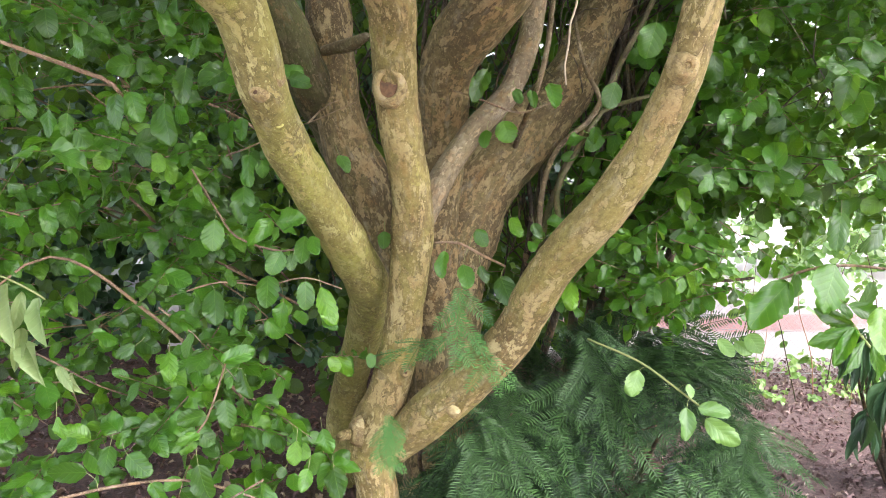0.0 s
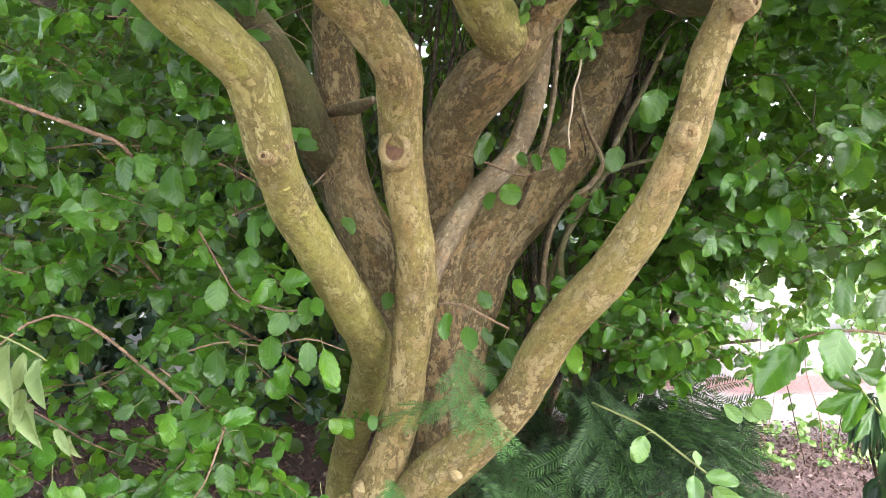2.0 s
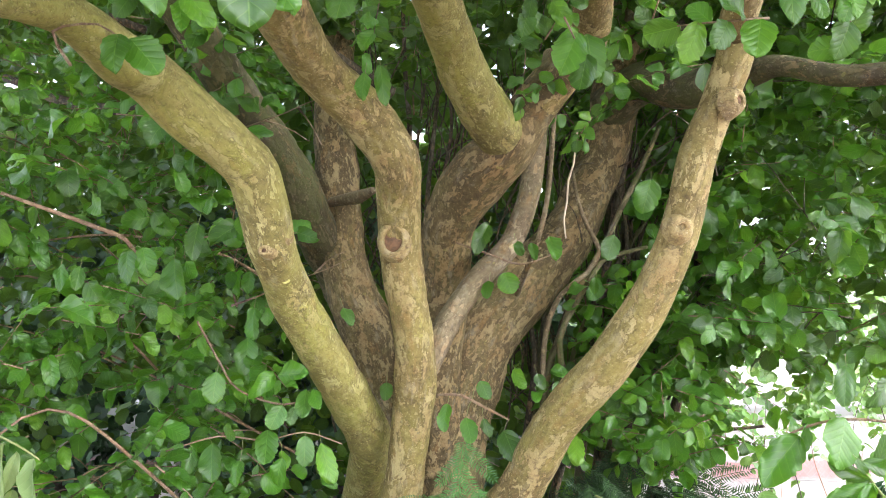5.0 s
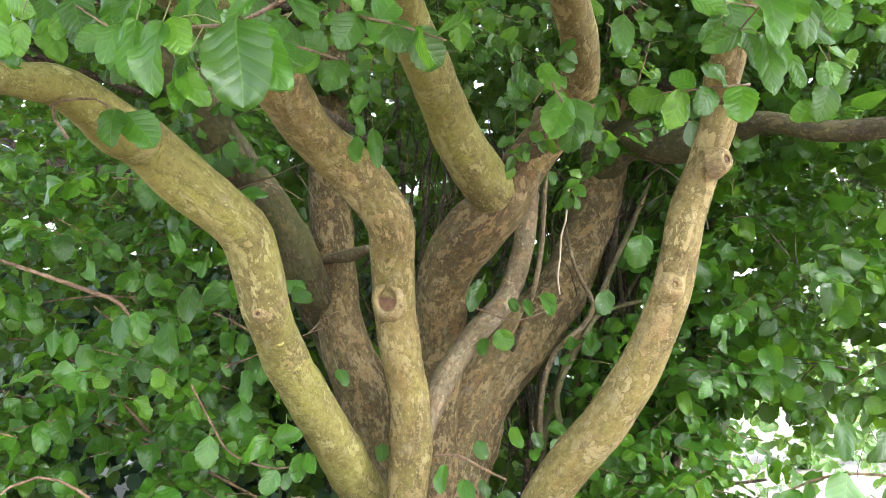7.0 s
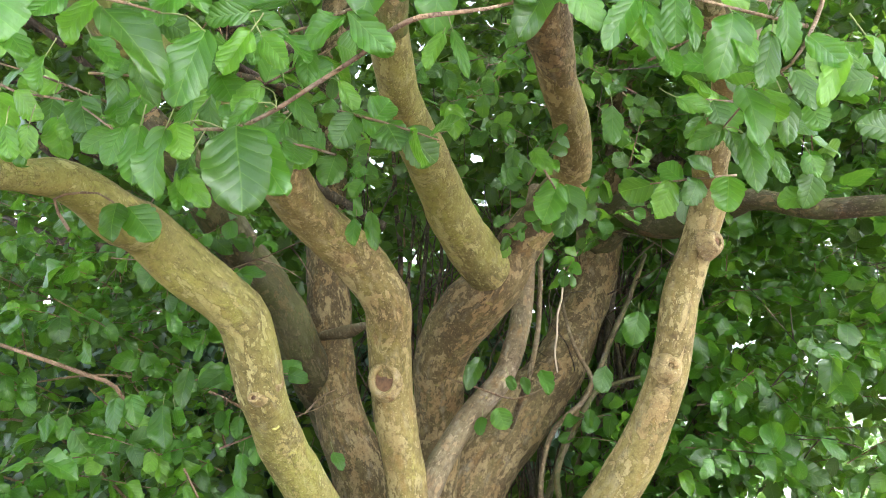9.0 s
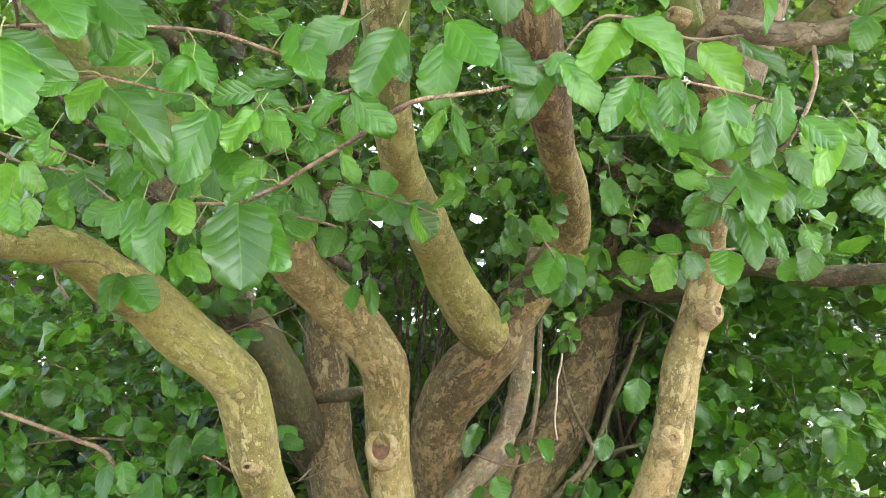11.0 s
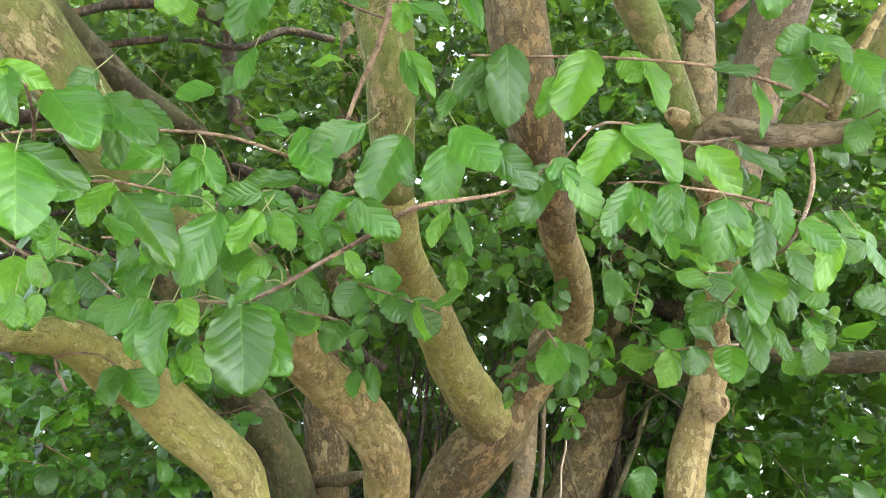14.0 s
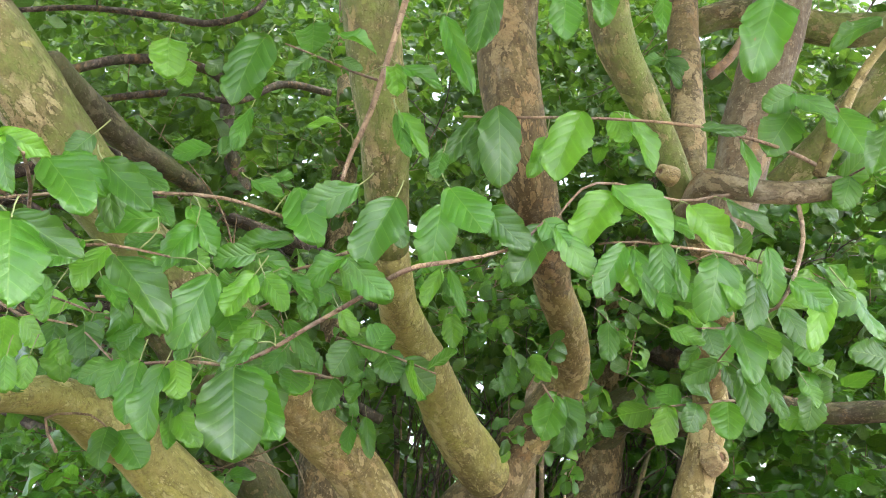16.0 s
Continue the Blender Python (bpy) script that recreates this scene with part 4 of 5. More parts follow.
ring(right, "pruning_knot", (0.365, 0.860, 2.313), (-0.8, -0.6, 0.0), 0.010, 0.005, 0.002, CALLUS, CUT, 1.0)
ring(left, "pruning_knot", (-0.405, 1.592, 1.700), (-0.25, -1, 0.1), 0.013, 0.007, 0.004, CALLUS, CUT, 0.8, "small torn knot")
ring(left, "burl", (-0.357, 1.625, 1.737), (0.9, -0.45, 0.1), 0.016, 0.006, 0.002, CALLUS, CALLUS, 1.1, "knobbly burl")
ring(left, "lichen_patch", (-0.381, 1.703, 1.640), (0.2, -1, -0.25), 0.010, 0.005, 0.001, LICHEN, LICHEN, 0.8, "yellow lichen patch")


# ---- shoots with leaves near the eye ----
def more_leaves(twig, leaves, material=LEAF, facing=(0, -1, 0.08)):
    """Leaves (base, tip, breadth, turn) on a twig, each on a short stalk that bends up towards the twig."""
    spine = np.array([v.co for v in twig.data.vertices])
    for k, (x, y, z, tx, ty, tz, w, turn) in enumerate(leaves):
        f = (facing[0] + 0.3 * math.sin(k * 2.1 + x * 9), facing[1], facing[2] + 0.3 * math.cos(k * 1.7 + x * 5))
        put_leaf(twig, (x, y, z), (tx, ty, tz), w, turn, material, facing=f)
        base, along = np.array((x, y, z)), unit(np.subtract((tx, ty, tz), (x, y, z)))
        q = spine[np.argmin(np.linalg.norm(spine - base, axis=1))]
        reach = np.linalg.norm(q - base)
        if reach > 0.06:
            q = base - along * 0.02 + (0, 0.006, 0.012)
            reach = 0.025
        bow = base + (q - base) * 0.5 - along * reach * 0.15
        part("leaf_stalk", tube([(*(base + along * 0.004), 0.0007), (*bow, 0.0008), (*q, 0.0011)], 5, 0.012, 0.0), STEM_GREEN, twig)


def shoot(line, leaves, material=LEAF, stem=TWIG, facing=(0, -1, 0.08), name="twig", label="", parent=None):
    tw = part(name, tube(line, 8, 0.03, 0.05, 3), stem, parent or tree, label)
    more_leaves(tw, leaves, material, facing)
    return tw


spray = shoot([(-0.471, 0.600, 2.101, 0.0016), (-0.423, 0.620, 2.120, 0.0019), (-0.320, 0.660, 2.146, 0.0021), (-0.248, 0.690, 2.157, 0.0024), (-0.170, 0.750, 2.159, 0.0028)],
      [(-0.211, 0.750, 2.230, -0.180, 0.745, 2.229, 1.03, -6), (-0.237, 0.750, 2.224, -0.191, 0.739, 2.201, 0.58, 2), (-0.382, 0.600, 2.188, -0.401, 0.593, 2.156, 1.02, -6), (-0.393, 0.580, 2.150, -0.338, 0.562, 2.094, 0.51, -15), (-0.353, 0.580, 2.138, -0.284, 0.568, 2.067, 0.47, 4), (-0.358, 0.600, 2.142, -0.331, 0.588, 2.077, 0.54, 1), (-0.387, 0.700, 2.219, -0.323, 0.681, 2.172, 0.50, -10), (-0.269, 0.670, 2.106, -0.313, 0.655, 2.054, 0.83, 8), (-0.291, 0.690, 2.145, -0.246, 0.676, 2.085, 0.57, 2), (-0.354, 0.720, 2.178, -0.318, 0.704, 2.133, 0.51, -13), (-0.162, 0.710, 2.186, -0.128, 0.683, 2.097, 0.71, 4)])
more_leaves(spray, [(-0.168, 0.740, 2.126, -0.245, 0.727, 2.113, 0.55, -11)])
spray = shoot([(-0.392, 0.860, 2.002, 0.0020), (-0.302, 0.800, 1.983, 0.0022), (-0.214, 0.740, 1.960, 0.0026), (-0.137, 0.720, 1.996, 0.0028), (-0.071, 0.680, 2.017, 0.0030), (-0.034, 0.640, 2.022, 0.0031), (-0.005, 0.630, 2.030, 0.0029), (0.032, 0.640, 2.041, 0.0025), (0.103, 0.670, 2.073, 0.0018), (0.142, 0.670, 2.108, 0.0014)],
      [(0.031, 0.660, 2.152, 0.069, 0.634, 2.078, 0.76, 15), (0.069, 0.660, 2.123, 0.117, 0.640, 2.066, 0.69, 15), (0.144, 0.670, 2.113, 0.166, 0.663, 2.069, 0.93, -7), (0.148, 0.680, 2.107, 0.104, 0.654, 2.040, 0.70, 9), (0.125, 0.740, 2.099, 0.095, 0.725, 2.050, 0.51, 10), (0.031, 0.740, 2.082, 0.047, 0.724, 2.020, 0.31, -12), (-0.083, 0.640, 2.044, -0.039, 0.625, 1.992, 0.61, 10), (-0.195, 0.740, 2.013, -0.228, 0.728, 1.980, 0.78, -5), (-0.189, 0.700, 1.971, -0.224, 0.687, 1.937, 0.73, 13), (-0.209, 0.690, 1.937, -0.198, 0.654, 1.839, 0.89, -16), (-0.202, 0.700, 1.942, -0.150, 0.678, 1.857, 0.61, 1)])
more_leaves(spray, [(-0.298, 0.720, 1.950, -0.309, 0.696, 1.874, 0.69, 7), (-0.336, 0.740, 1.963, -0.334, 0.717, 1.886, 0.56, -14), (-0.287, 0.720, 1.956, -0.273, 0.710, 1.911, 0.93, 11), (-0.281, 0.760, 1.934, -0.292, 0.751, 1.899, 0.85, 9), (-0.294, 0.760, 1.915, -0.257, 0.738, 1.866, 0.59, 4), (-0.304, 0.780, 1.909, -0.295, 0.765, 1.867, 0.58, 4), (-0.276, 0.800, 2.031, -0.278, 0.788, 1.977, 0.63, 13), (-0.301, 0.800, 2.027, -0.310, 0.786, 1.977, 0.58, 13), (-0.192, 0.850, 2.017, -0.214, 0.839, 1.986, 0.92, -5)])
spray = shoot([(-0.201, 0.730, 2.107, 0.0016), (-0.165, 0.740, 2.082, 0.0020), (-0.106, 0.720, 2.092, 0.0022), (-0.076, 0.700, 2.091, 0.0024)],
      [(-0.031, 0.630, 2.119, -0.066, 0.613, 2.034, 0.78, -5), (-0.037, 0.660, 2.112, -0.025, 0.653, 2.069, 0.70, -1), (0.021, 0.760, 2.092, -0.001, 0.748, 2.038, 0.48, -10), (-0.203, 0.700, 2.084, -0.252, 0.689, 2.070, 0.76, -13), (-0.196, 0.680, 2.047, -0.226, 0.669, 1.996, 0.80, 4), (-0.182, 0.700, 2.060, -0.197, 0.685, 2.018, 0.65, 0), (-0.188, 0.690, 2.049, -0.154, 0.677, 2.001, 0.66, 11), (-0.212, 0.720, 2.096, -0.162, 0.707, 2.066, 0.56, -14), (-0.166, 0.720, 2.066, -0.133, 0.704, 2.022, 0.51, -10), (-0.096, 0.720, 2.090, -0.149, 0.709, 2.062, 0.76, 11), (-0.146, 0.760, 2.076, -0.144, 0.750, 2.021, 0.62, 12)])
more_leaves(spray, [(-0.180, 0.800, 2.038, -0.143, 0.775, 1.976, 0.43, -4), (-0.129, 0.900, 2.100, -0.098, 0.893, 2.059, 0.75, -15), (-0.104, 1.000, 2.091, -0.069, 0.981, 2.046, 0.67, 11)])
spray = shoot([(0.052, 0.700, 2.293, 0.0016), (0.114, 0.710, 2.299, 0.0018), (0.235, 0.700, 2.289, 0.0020), (0.371, 0.700, 2.274, 0.0022), (0.493, 0.740, 2.268, 0.0026), (0.566, 0.790, 2.275, 0.0034)],
      [(-0.037, 0.680, 2.283, -0.018, 0.665, 2.206, 0.33, 4), (-0.033, 0.680, 2.285, 0.004, 0.661, 2.219, 0.38, 11), (0.025, 0.700, 2.235, 0.012, 0.685, 2.188, 0.61, -13), (0.022, 0.750, 2.184, 0.009, 0.737, 2.093, 0.77, 6), (0.370, 0.700, 2.273, 0.427, 0.689, 2.260, 0.43, -2), (0.447, 0.750, 2.291, 0.447, 0.733, 2.195, 0.35, -14), (0.562, 0.620, 2.213, 0.516, 0.609, 2.140, 0.53, 1), (0.099, 0.700, 2.311, 0.104, 0.686, 2.196, 0.63, -3), (0.090, 0.730, 2.321, 0.064, 0.713, 2.227, 0.46, 12), (0.073, 0.740, 2.317, 0.026, 0.715, 2.237, 0.39, -0), (0.213, 0.700, 2.301, 0.168, 0.686, 2.197, 0.67, -8)])
more_leaves(spray, [(0.165, 0.720, 2.273, 0.143, 0.709, 2.213, 0.59, -9), (0.264, 0.720, 2.318, 0.273, 0.710, 2.261, 0.79, 12), (0.284, 0.720, 2.315, 0.311, 0.704, 2.219, 0.49, -14)])
spray = shoot([(0.531, 0.800, 2.210, 0.0034), (0.502, 0.760, 2.137, 0.0030), (0.454, 0.720, 2.059, 0.0025), (0.434, 0.740, 2.027, 0.0020), (0.422, 0.790, 2.030, 0.0016), (0.392, 0.850, 1.997, 0.0012)],
      [(0.450, 0.720, 2.056, 0.479, 0.703, 2.008, 0.71, 2), (0.490, 0.720, 2.045, 0.448, 0.693, 1.966, 0.42, 14), (0.452, 0.620, 1.996, 0.470, 0.606, 1.934, 0.62, -16), (0.403, 0.800, 2.032, 0.408, 0.767, 1.951, 0.68, -16), (0.438, 0.820, 2.038, 0.442, 0.798, 1.982, 0.86, -12), (0.474, 0.840, 2.035, 0.474, 0.818, 1.976, 0.67, 9), (0.508, 0.840, 2.029, 0.511, 0.822, 1.985, 0.95, 2), (0.471, 0.800, 2.054, 0.482, 0.776, 1.994, 0.78, -10), (0.397, 0.860, 2.000, 0.350, 0.847, 1.970, 0.70, -5), (0.389, 0.900, 2.037, 0.355, 0.887, 2.005, 0.57, 9), (0.344, 0.880, 2.057, 0.391, 0.869, 2.035, 0.79, 1)])
more_leaves(spray, [(0.395, 0.840, 1.988, 0.410, 0.832, 1.943, 0.77, -15), (0.408, 0.820, 1.975, 0.401, 0.792, 1.890, 0.45, -0), (0.436, 0.840, 1.987, 0.435, 0.816, 1.928, 0.40, 3), (0.459, 0.860, 1.967, 0.467, 0.850, 1.918, 0.51, -4), (0.557, 0.950, 1.997, 0.563, 0.937, 1.964, 0.92, 1)])
spray = shoot([(-0.116, 0.760, 2.230, 0.0030), (-0.103, 0.760, 2.283, 0.0037), (-0.080, 0.750, 2.340, 0.0043), (-0.054, 0.740, 2.445, 0.0048), (-0.031, 0.730, 2.546, 0.0054)],
      [(-0.209, 0.900, 2.670, -0.205, 0.883, 2.587, 0.93, -7), (-0.116, 0.700, 2.285, -0.160, 0.693, 2.283, 0.58, 12), (-0.083, 0.700, 2.183, -0.148, 0.687, 2.133, 0.68, -9)])
spray = shoot([(-0.190, 0.660, 2.387, 0.0013), (-0.150, 0.680, 2.383, 0.0016), (-0.105, 0.700, 2.375, 0.0019), (-0.071, 0.740, 2.393, 0.0022)],
      [(-0.199, 0.600, 2.340, -0.235, 0.583, 2.246, 0.77, -13), (-0.218, 0.620, 2.308, -0.202, 0.610, 2.257, 0.52, -11), (-0.418, 0.800, 2.536, -0.411, 0.791, 2.462, 1.01, -3), (-0.423, 0.900, 2.580, -0.412, 0.882, 2.513, 0.67, 10), (-0.122, 0.650, 2.393, -0.064, 0.641, 2.380, 0.73, -9), (-0.153, 0.660, 2.364, -0.183, 0.652, 2.326, 0.62, -13), (-0.111, 0.660, 2.359, -0.085, 0.655, 2.338, 0.58, 14), (-0.042, 0.700, 2.385, -0.036, 0.683, 2.320, 0.56, 10), (-0.031, 0.680, 2.364, 0.022, 0.666, 2.327, 0.61, -10), (-0.356, 0.900, 2.390, -0.415, 0.888, 2.370, 1.14, 5), (-0.322, 0.850, 2.339, -0.293, 0.840, 2.403, 0.58, -10)])
more_leaves(spray, [(-0.268, 0.800, 2.392, -0.279, 0.781, 2.307, 0.41, -13)])
spray = shoot([(-0.387, 0.500, 2.090, 0.0018), (-0.409, 0.560, 2.090, 0.0020), (-0.426, 0.620, 2.056, 0.0022), (-0.346, 0.620, 2.054, 0.0018), (-0.291, 0.660, 2.059, 0.0014)],
      [(-0.415, 0.500, 2.114, -0.370, 0.490, 2.089, 0.64, 11), (-0.412, 0.500, 2.111, -0.388, 0.485, 2.047, 0.54, -3), (-0.397, 0.550, 2.123, -0.335, 0.530, 2.049, 0.60, -2), (-0.301, 0.640, 2.101, -0.370, 0.627, 2.083, 0.68, -5), (-0.385, 0.500, 2.022, -0.307, 0.486, 1.982, 0.45, -10), (-0.372, 0.490, 2.010, -0.340, 0.465, 1.924, 0.83, -7), (-0.343, 0.620, 2.050, -0.372, 0.611, 2.005, 0.89, 11), (-0.362, 0.600, 2.049, -0.388, 0.585, 2.012, 0.86, -13), (-0.334, 0.620, 2.039, -0.259, 0.597, 1.965, 0.56, -4), (-0.385, 0.700, 2.054, -0.343, 0.683, 2.007, 0.51, -6), (-0.239, 0.660, 2.038, -0.264, 0.640, 1.948, 0.66, -0)])
more_leaves(spray, [(-0.464, 0.660, 2.049, -0.423, 0.647, 2.007, 0.62, -13)])
spray = shoot([(0.155, 0.670, 2.108, 0.0013), (0.194, 0.670, 2.156, 0.0016), (0.234, 0.660, 2.157, 0.0018), (0.341, 0.750, 2.189, 0.0020), (0.435, 0.800, 2.230, 0.0026)],
      [(0.160, 0.670, 2.105, 0.189, 0.653, 2.037, 0.65, 14), (0.228, 0.660, 2.143, 0.181, 0.644, 2.080, 0.88, 15), (0.229, 0.660, 2.155, 0.287, 0.640, 2.079, 0.70, -16), (0.344, 0.800, 2.199, 0.372, 0.792, 2.156, 0.84, -11), (0.356, 0.750, 2.182, 0.388, 0.725, 2.112, 0.73, -4), (0.406, 0.760, 2.198, 0.461, 0.741, 2.129, 0.51, -13)])
spray = shoot([(0.052, 0.600, 2.436, 0.0014), (0.111, 0.600, 2.420, 0.0016), (0.203, 0.640, 2.461, 0.0018), (0.347, 0.660, 2.486, 0.0018), (0.462, 0.600, 2.414, 0.0020)],
      [(0.461, 0.600, 2.410, 0.409, 0.572, 2.295, 0.64, -3), (0.088, 0.580, 2.395, 0.063, 0.546, 2.272, 0.38, -1), (0.028, 0.620, 2.397, 0.053, 0.599, 2.268, 0.28, -3), (0.450, 0.950, 2.629, 0.397, 0.941, 2.612, 0.69, 2), (0.450, 0.950, 2.629, 0.489, 0.931, 2.576, 0.61, -3), (0.449, 0.950, 2.624, 0.459, 0.928, 2.547, 0.41, 5), (0.451, 0.950, 2.632, 0.477, 0.945, 2.656, 0.86, 8), (0.195, 0.640, 2.457, 0.190, 0.625, 2.377, 0.71, -13), (0.253, 0.640, 2.472, 0.239, 0.631, 2.410, 0.74, 12), (0.341, 0.660, 2.478, 0.324, 0.640, 2.398, 0.38, 14)])
spray = shoot([(0.206, 0.670, 2.079, 0.0012), (0.250, 0.660, 2.076, 0.0016), (0.299, 0.670, 2.074, 0.0018), (0.389, 0.740, 2.102, 0.0022), (0.452, 0.720, 2.067, 0.0026)],
      [(0.234, 0.660, 2.072, 0.195, 0.637, 2.005, 0.49, 5), (0.239, 0.680, 2.080, 0.233, 0.658, 2.014, 0.56, 1), (0.246, 0.670, 2.074, 0.254, 0.647, 1.999, 0.35, 6), (0.277, 0.660, 2.076, 0.266, 0.646, 2.005, 0.54, 14), (0.291, 0.660, 2.061, 0.287, 0.639, 2.004, 0.39, -14), (0.290, 0.740, 2.051, 0.291, 0.723, 2.007, 0.55, 15), (0.365, 0.720, 2.086, 0.347, 0.697, 2.011, 0.84, -15), (0.371, 0.730, 2.091, 0.380, 0.704, 2.020, 0.52, -12), (0.418, 0.740, 2.069, 0.390, 0.711, 1.995, 0.57, 5), (0.420, 0.700, 2.090, 0.416, 0.689, 2.019, 0.48, -11)])
spray = shoot([(0.517, 0.710, 2.341, 0.0016), (0.590, 0.740, 2.340, 0.0018), (0.624, 0.780, 2.330, 0.0030)],
      [(0.528, 0.720, 2.352, 0.476, 0.713, 2.325, 0.88, -11), (0.512, 0.700, 2.333, 0.551, 0.681, 2.274, 0.90, -11), (0.518, 0.730, 2.322, 0.477, 0.722, 2.260, 0.97, -0), (0.595, 0.750, 2.344, 0.606, 0.733, 2.257, 0.77, 16), (0.844, 0.900, 2.679, 0.743, 0.885, 2.629, 0.51, 5)])
spray = shoot([(-0.395, 0.800, 1.984, 0.0014), (-0.510, 0.900, 2.076, 0.0016), (-0.587, 0.900, 2.090, 0.0020), (-0.660, 0.920, 2.135, 0.0024)],
      [(-0.485, 0.880, 2.071, -0.466, 0.867, 2.014, 0.99, 12), (-0.403, 0.880, 2.069, -0.424, 0.864, 2.028, 0.90, 4), (-0.403, 0.820, 1.992, -0.439, 0.808, 1.962, 0.83, -11), (-0.384, 0.800, 1.988, -0.393, 0.781, 1.938, 0.72, -4), (-0.532, 0.800, 1.995, -0.515, 0.784, 1.947, 0.70, -12), (-0.503, 0.800, 1.993, -0.502, 0.793, 1.951, 0.79, -11), (-0.498, 0.900, 2.064, -0.504, 0.880, 2.013, 0.65, -10), (-0.493, 0.800, 2.091, -0.503, 0.786, 2.041, 0.81, 14), (-0.557, 0.850, 2.068, -0.516, 0.841, 2.023, 0.66, 5), (-0.388, 0.820, 2.087, -0.351, 0.808, 2.039, 0.65, -6)])
shoot([(0.221, 1.302, 2.113, 0.0022), (0.255, 1.361, 2.085, 0.0017)],
      [(0.257, 1.360, 2.108, 0.214, 1.301, 2.015, 0.72, 12), (0.276, 1.370, 2.108, 0.288, 1.345, 2.018, 0.80, -14), (0.273, 1.360, 2.063, 0.251, 1.317, 1.982, 0.70, 6), (0.185, 1.500, 2.244, 0.172, 1.472, 2.178, 0.57, 10), (0.176, 1.500, 2.210, 0.156, 1.443, 2.134, 0.52, -20), (0.243, 1.600, 2.280, 0.268, 1.555, 2.222, 0.71, 15), (0.339, 1.200, 2.201, 0.334, 1.176, 2.119, 0.69, -20), (0.048, 1.400, 2.300, 0.046, 1.362, 2.232, 0.76, 10)])
shoot([(-0.569, 1.052, 1.929, 0.0026), (-0.599, 1.052, 1.982, 0.0022), (-0.505, 1.001, 1.972, 0.0017), (-0.461, 0.991, 1.939, 0.0012)],
      [(-0.466, 0.980, 1.947, -0.452, 0.938, 1.893, 0.73, 8), (-0.448, 0.980, 1.943, -0.404, 0.956, 1.889, 0.89, -10), (-0.192, 1.660, 2.130, -0.193, 1.621, 2.060, 0.61, 12), (-0.157, 1.660, 2.149, -0.140, 1.629, 2.056, 0.48, -25), (-0.517, 0.960, 2.104, -0.482, 0.901, 2.019, 0.70, 10), (-0.465, 0.970, 2.102, -0.431, 0.926, 2.045, 0.73, -15), (-0.574, 0.970, 2.121, -0.567, 0.946, 2.050, 0.79, 30), (-0.553, 0.950, 2.074, -0.529, 0.913, 2.012, 0.74, -10), (-0.590, 0.920, 2.062, -0.560, 0.889, 1.976, 0.75, 14), (-0.612, 0.900, 2.090, -0.567, 0.845, 2.017, 0.61, -14), (-0.607, 1.100, 1.975, -0.584, 1.062, 1.936, 0.73, 10)])
shoot([(-1.097, 1.753, 1.856, 0.0046), (-0.983, 1.784, 1.815, 0.0054), (-0.872, 1.805, 1.774, 0.0062), (-0.814, 1.825, 1.747, 0.0056), (-0.773, 1.854, 1.667, 0.0050)],
      [(-0.788, 1.780, 1.717, -0.781, 1.728, 1.640, 0.80, 8), (-0.758, 1.790, 1.725, -0.727, 1.766, 1.662, 0.89, -10), (-0.680, 1.800, 1.699, -0.668, 1.753, 1.602, 0.82, 6), (-0.650, 1.800, 1.692, -0.617, 1.774, 1.653, 0.85, 20), (-0.609, 1.760, 1.781, -0.601, 1.703, 1.708, 0.63, -12), (-0.560, 1.700, 1.835, -0.561, 1.662, 1.794, 0.71, 10), (-0.476, 1.650, 1.785, -0.462, 1.628, 1.743, 0.79, 0), (-0.964, 1.800, 1.683, -0.945, 1.761, 1.616, 0.62, 15), (-0.941, 1.850, 1.681, -0.937, 1.823, 1.623, 0.68, -15), (-0.879, 1.770, 1.852, -0.836, 1.720, 1.800, 0.78, 20)], label="thin arching twig")
shoot([(-0.669, 1.953, 1.542, 0.0030), (-0.610, 1.973, 1.429, 0.0031), (-0.553, 1.953, 1.361, 0.0030), (-0.421, 1.903, 1.328, 0.0030), (-0.324, 1.862, 1.360, 0.0022)],
      [(-0.544, 2.000, 1.497, -0.534, 1.944, 1.415, 0.79, 10), (-0.617, 1.970, 1.409, -0.615, 1.946, 1.324, 0.86, -6), (-0.664, 1.970, 1.500, -0.651, 1.936, 1.456, 0.71, 15), (-0.417, 1.870, 1.331, -0.437, 1.842, 1.275, 0.95, 8), (-0.357, 1.880, 1.369, -0.361, 1.825, 1.310, 0.68, -20), (-0.335, 1.860, 1.371, -0.315, 1.819, 1.331, 0.75, 15), (-0.387, 1.880, 1.325, -0.390, 1.858, 1.284, 0.80, -8), (-0.503, 1.900, 1.578, -0.501, 1.858, 1.500, 0.74, 10), (-0.269, 1.900, 1.578, -0.240, 1.874, 1.541, 0.82, -10), (-0.400, 1.900, 1.439, -0.388, 1.858, 1.404, 0.69, 12), (-0.516, 1.900, 1.672, -0.513, 1.859, 1.625, 0.73, -18)])
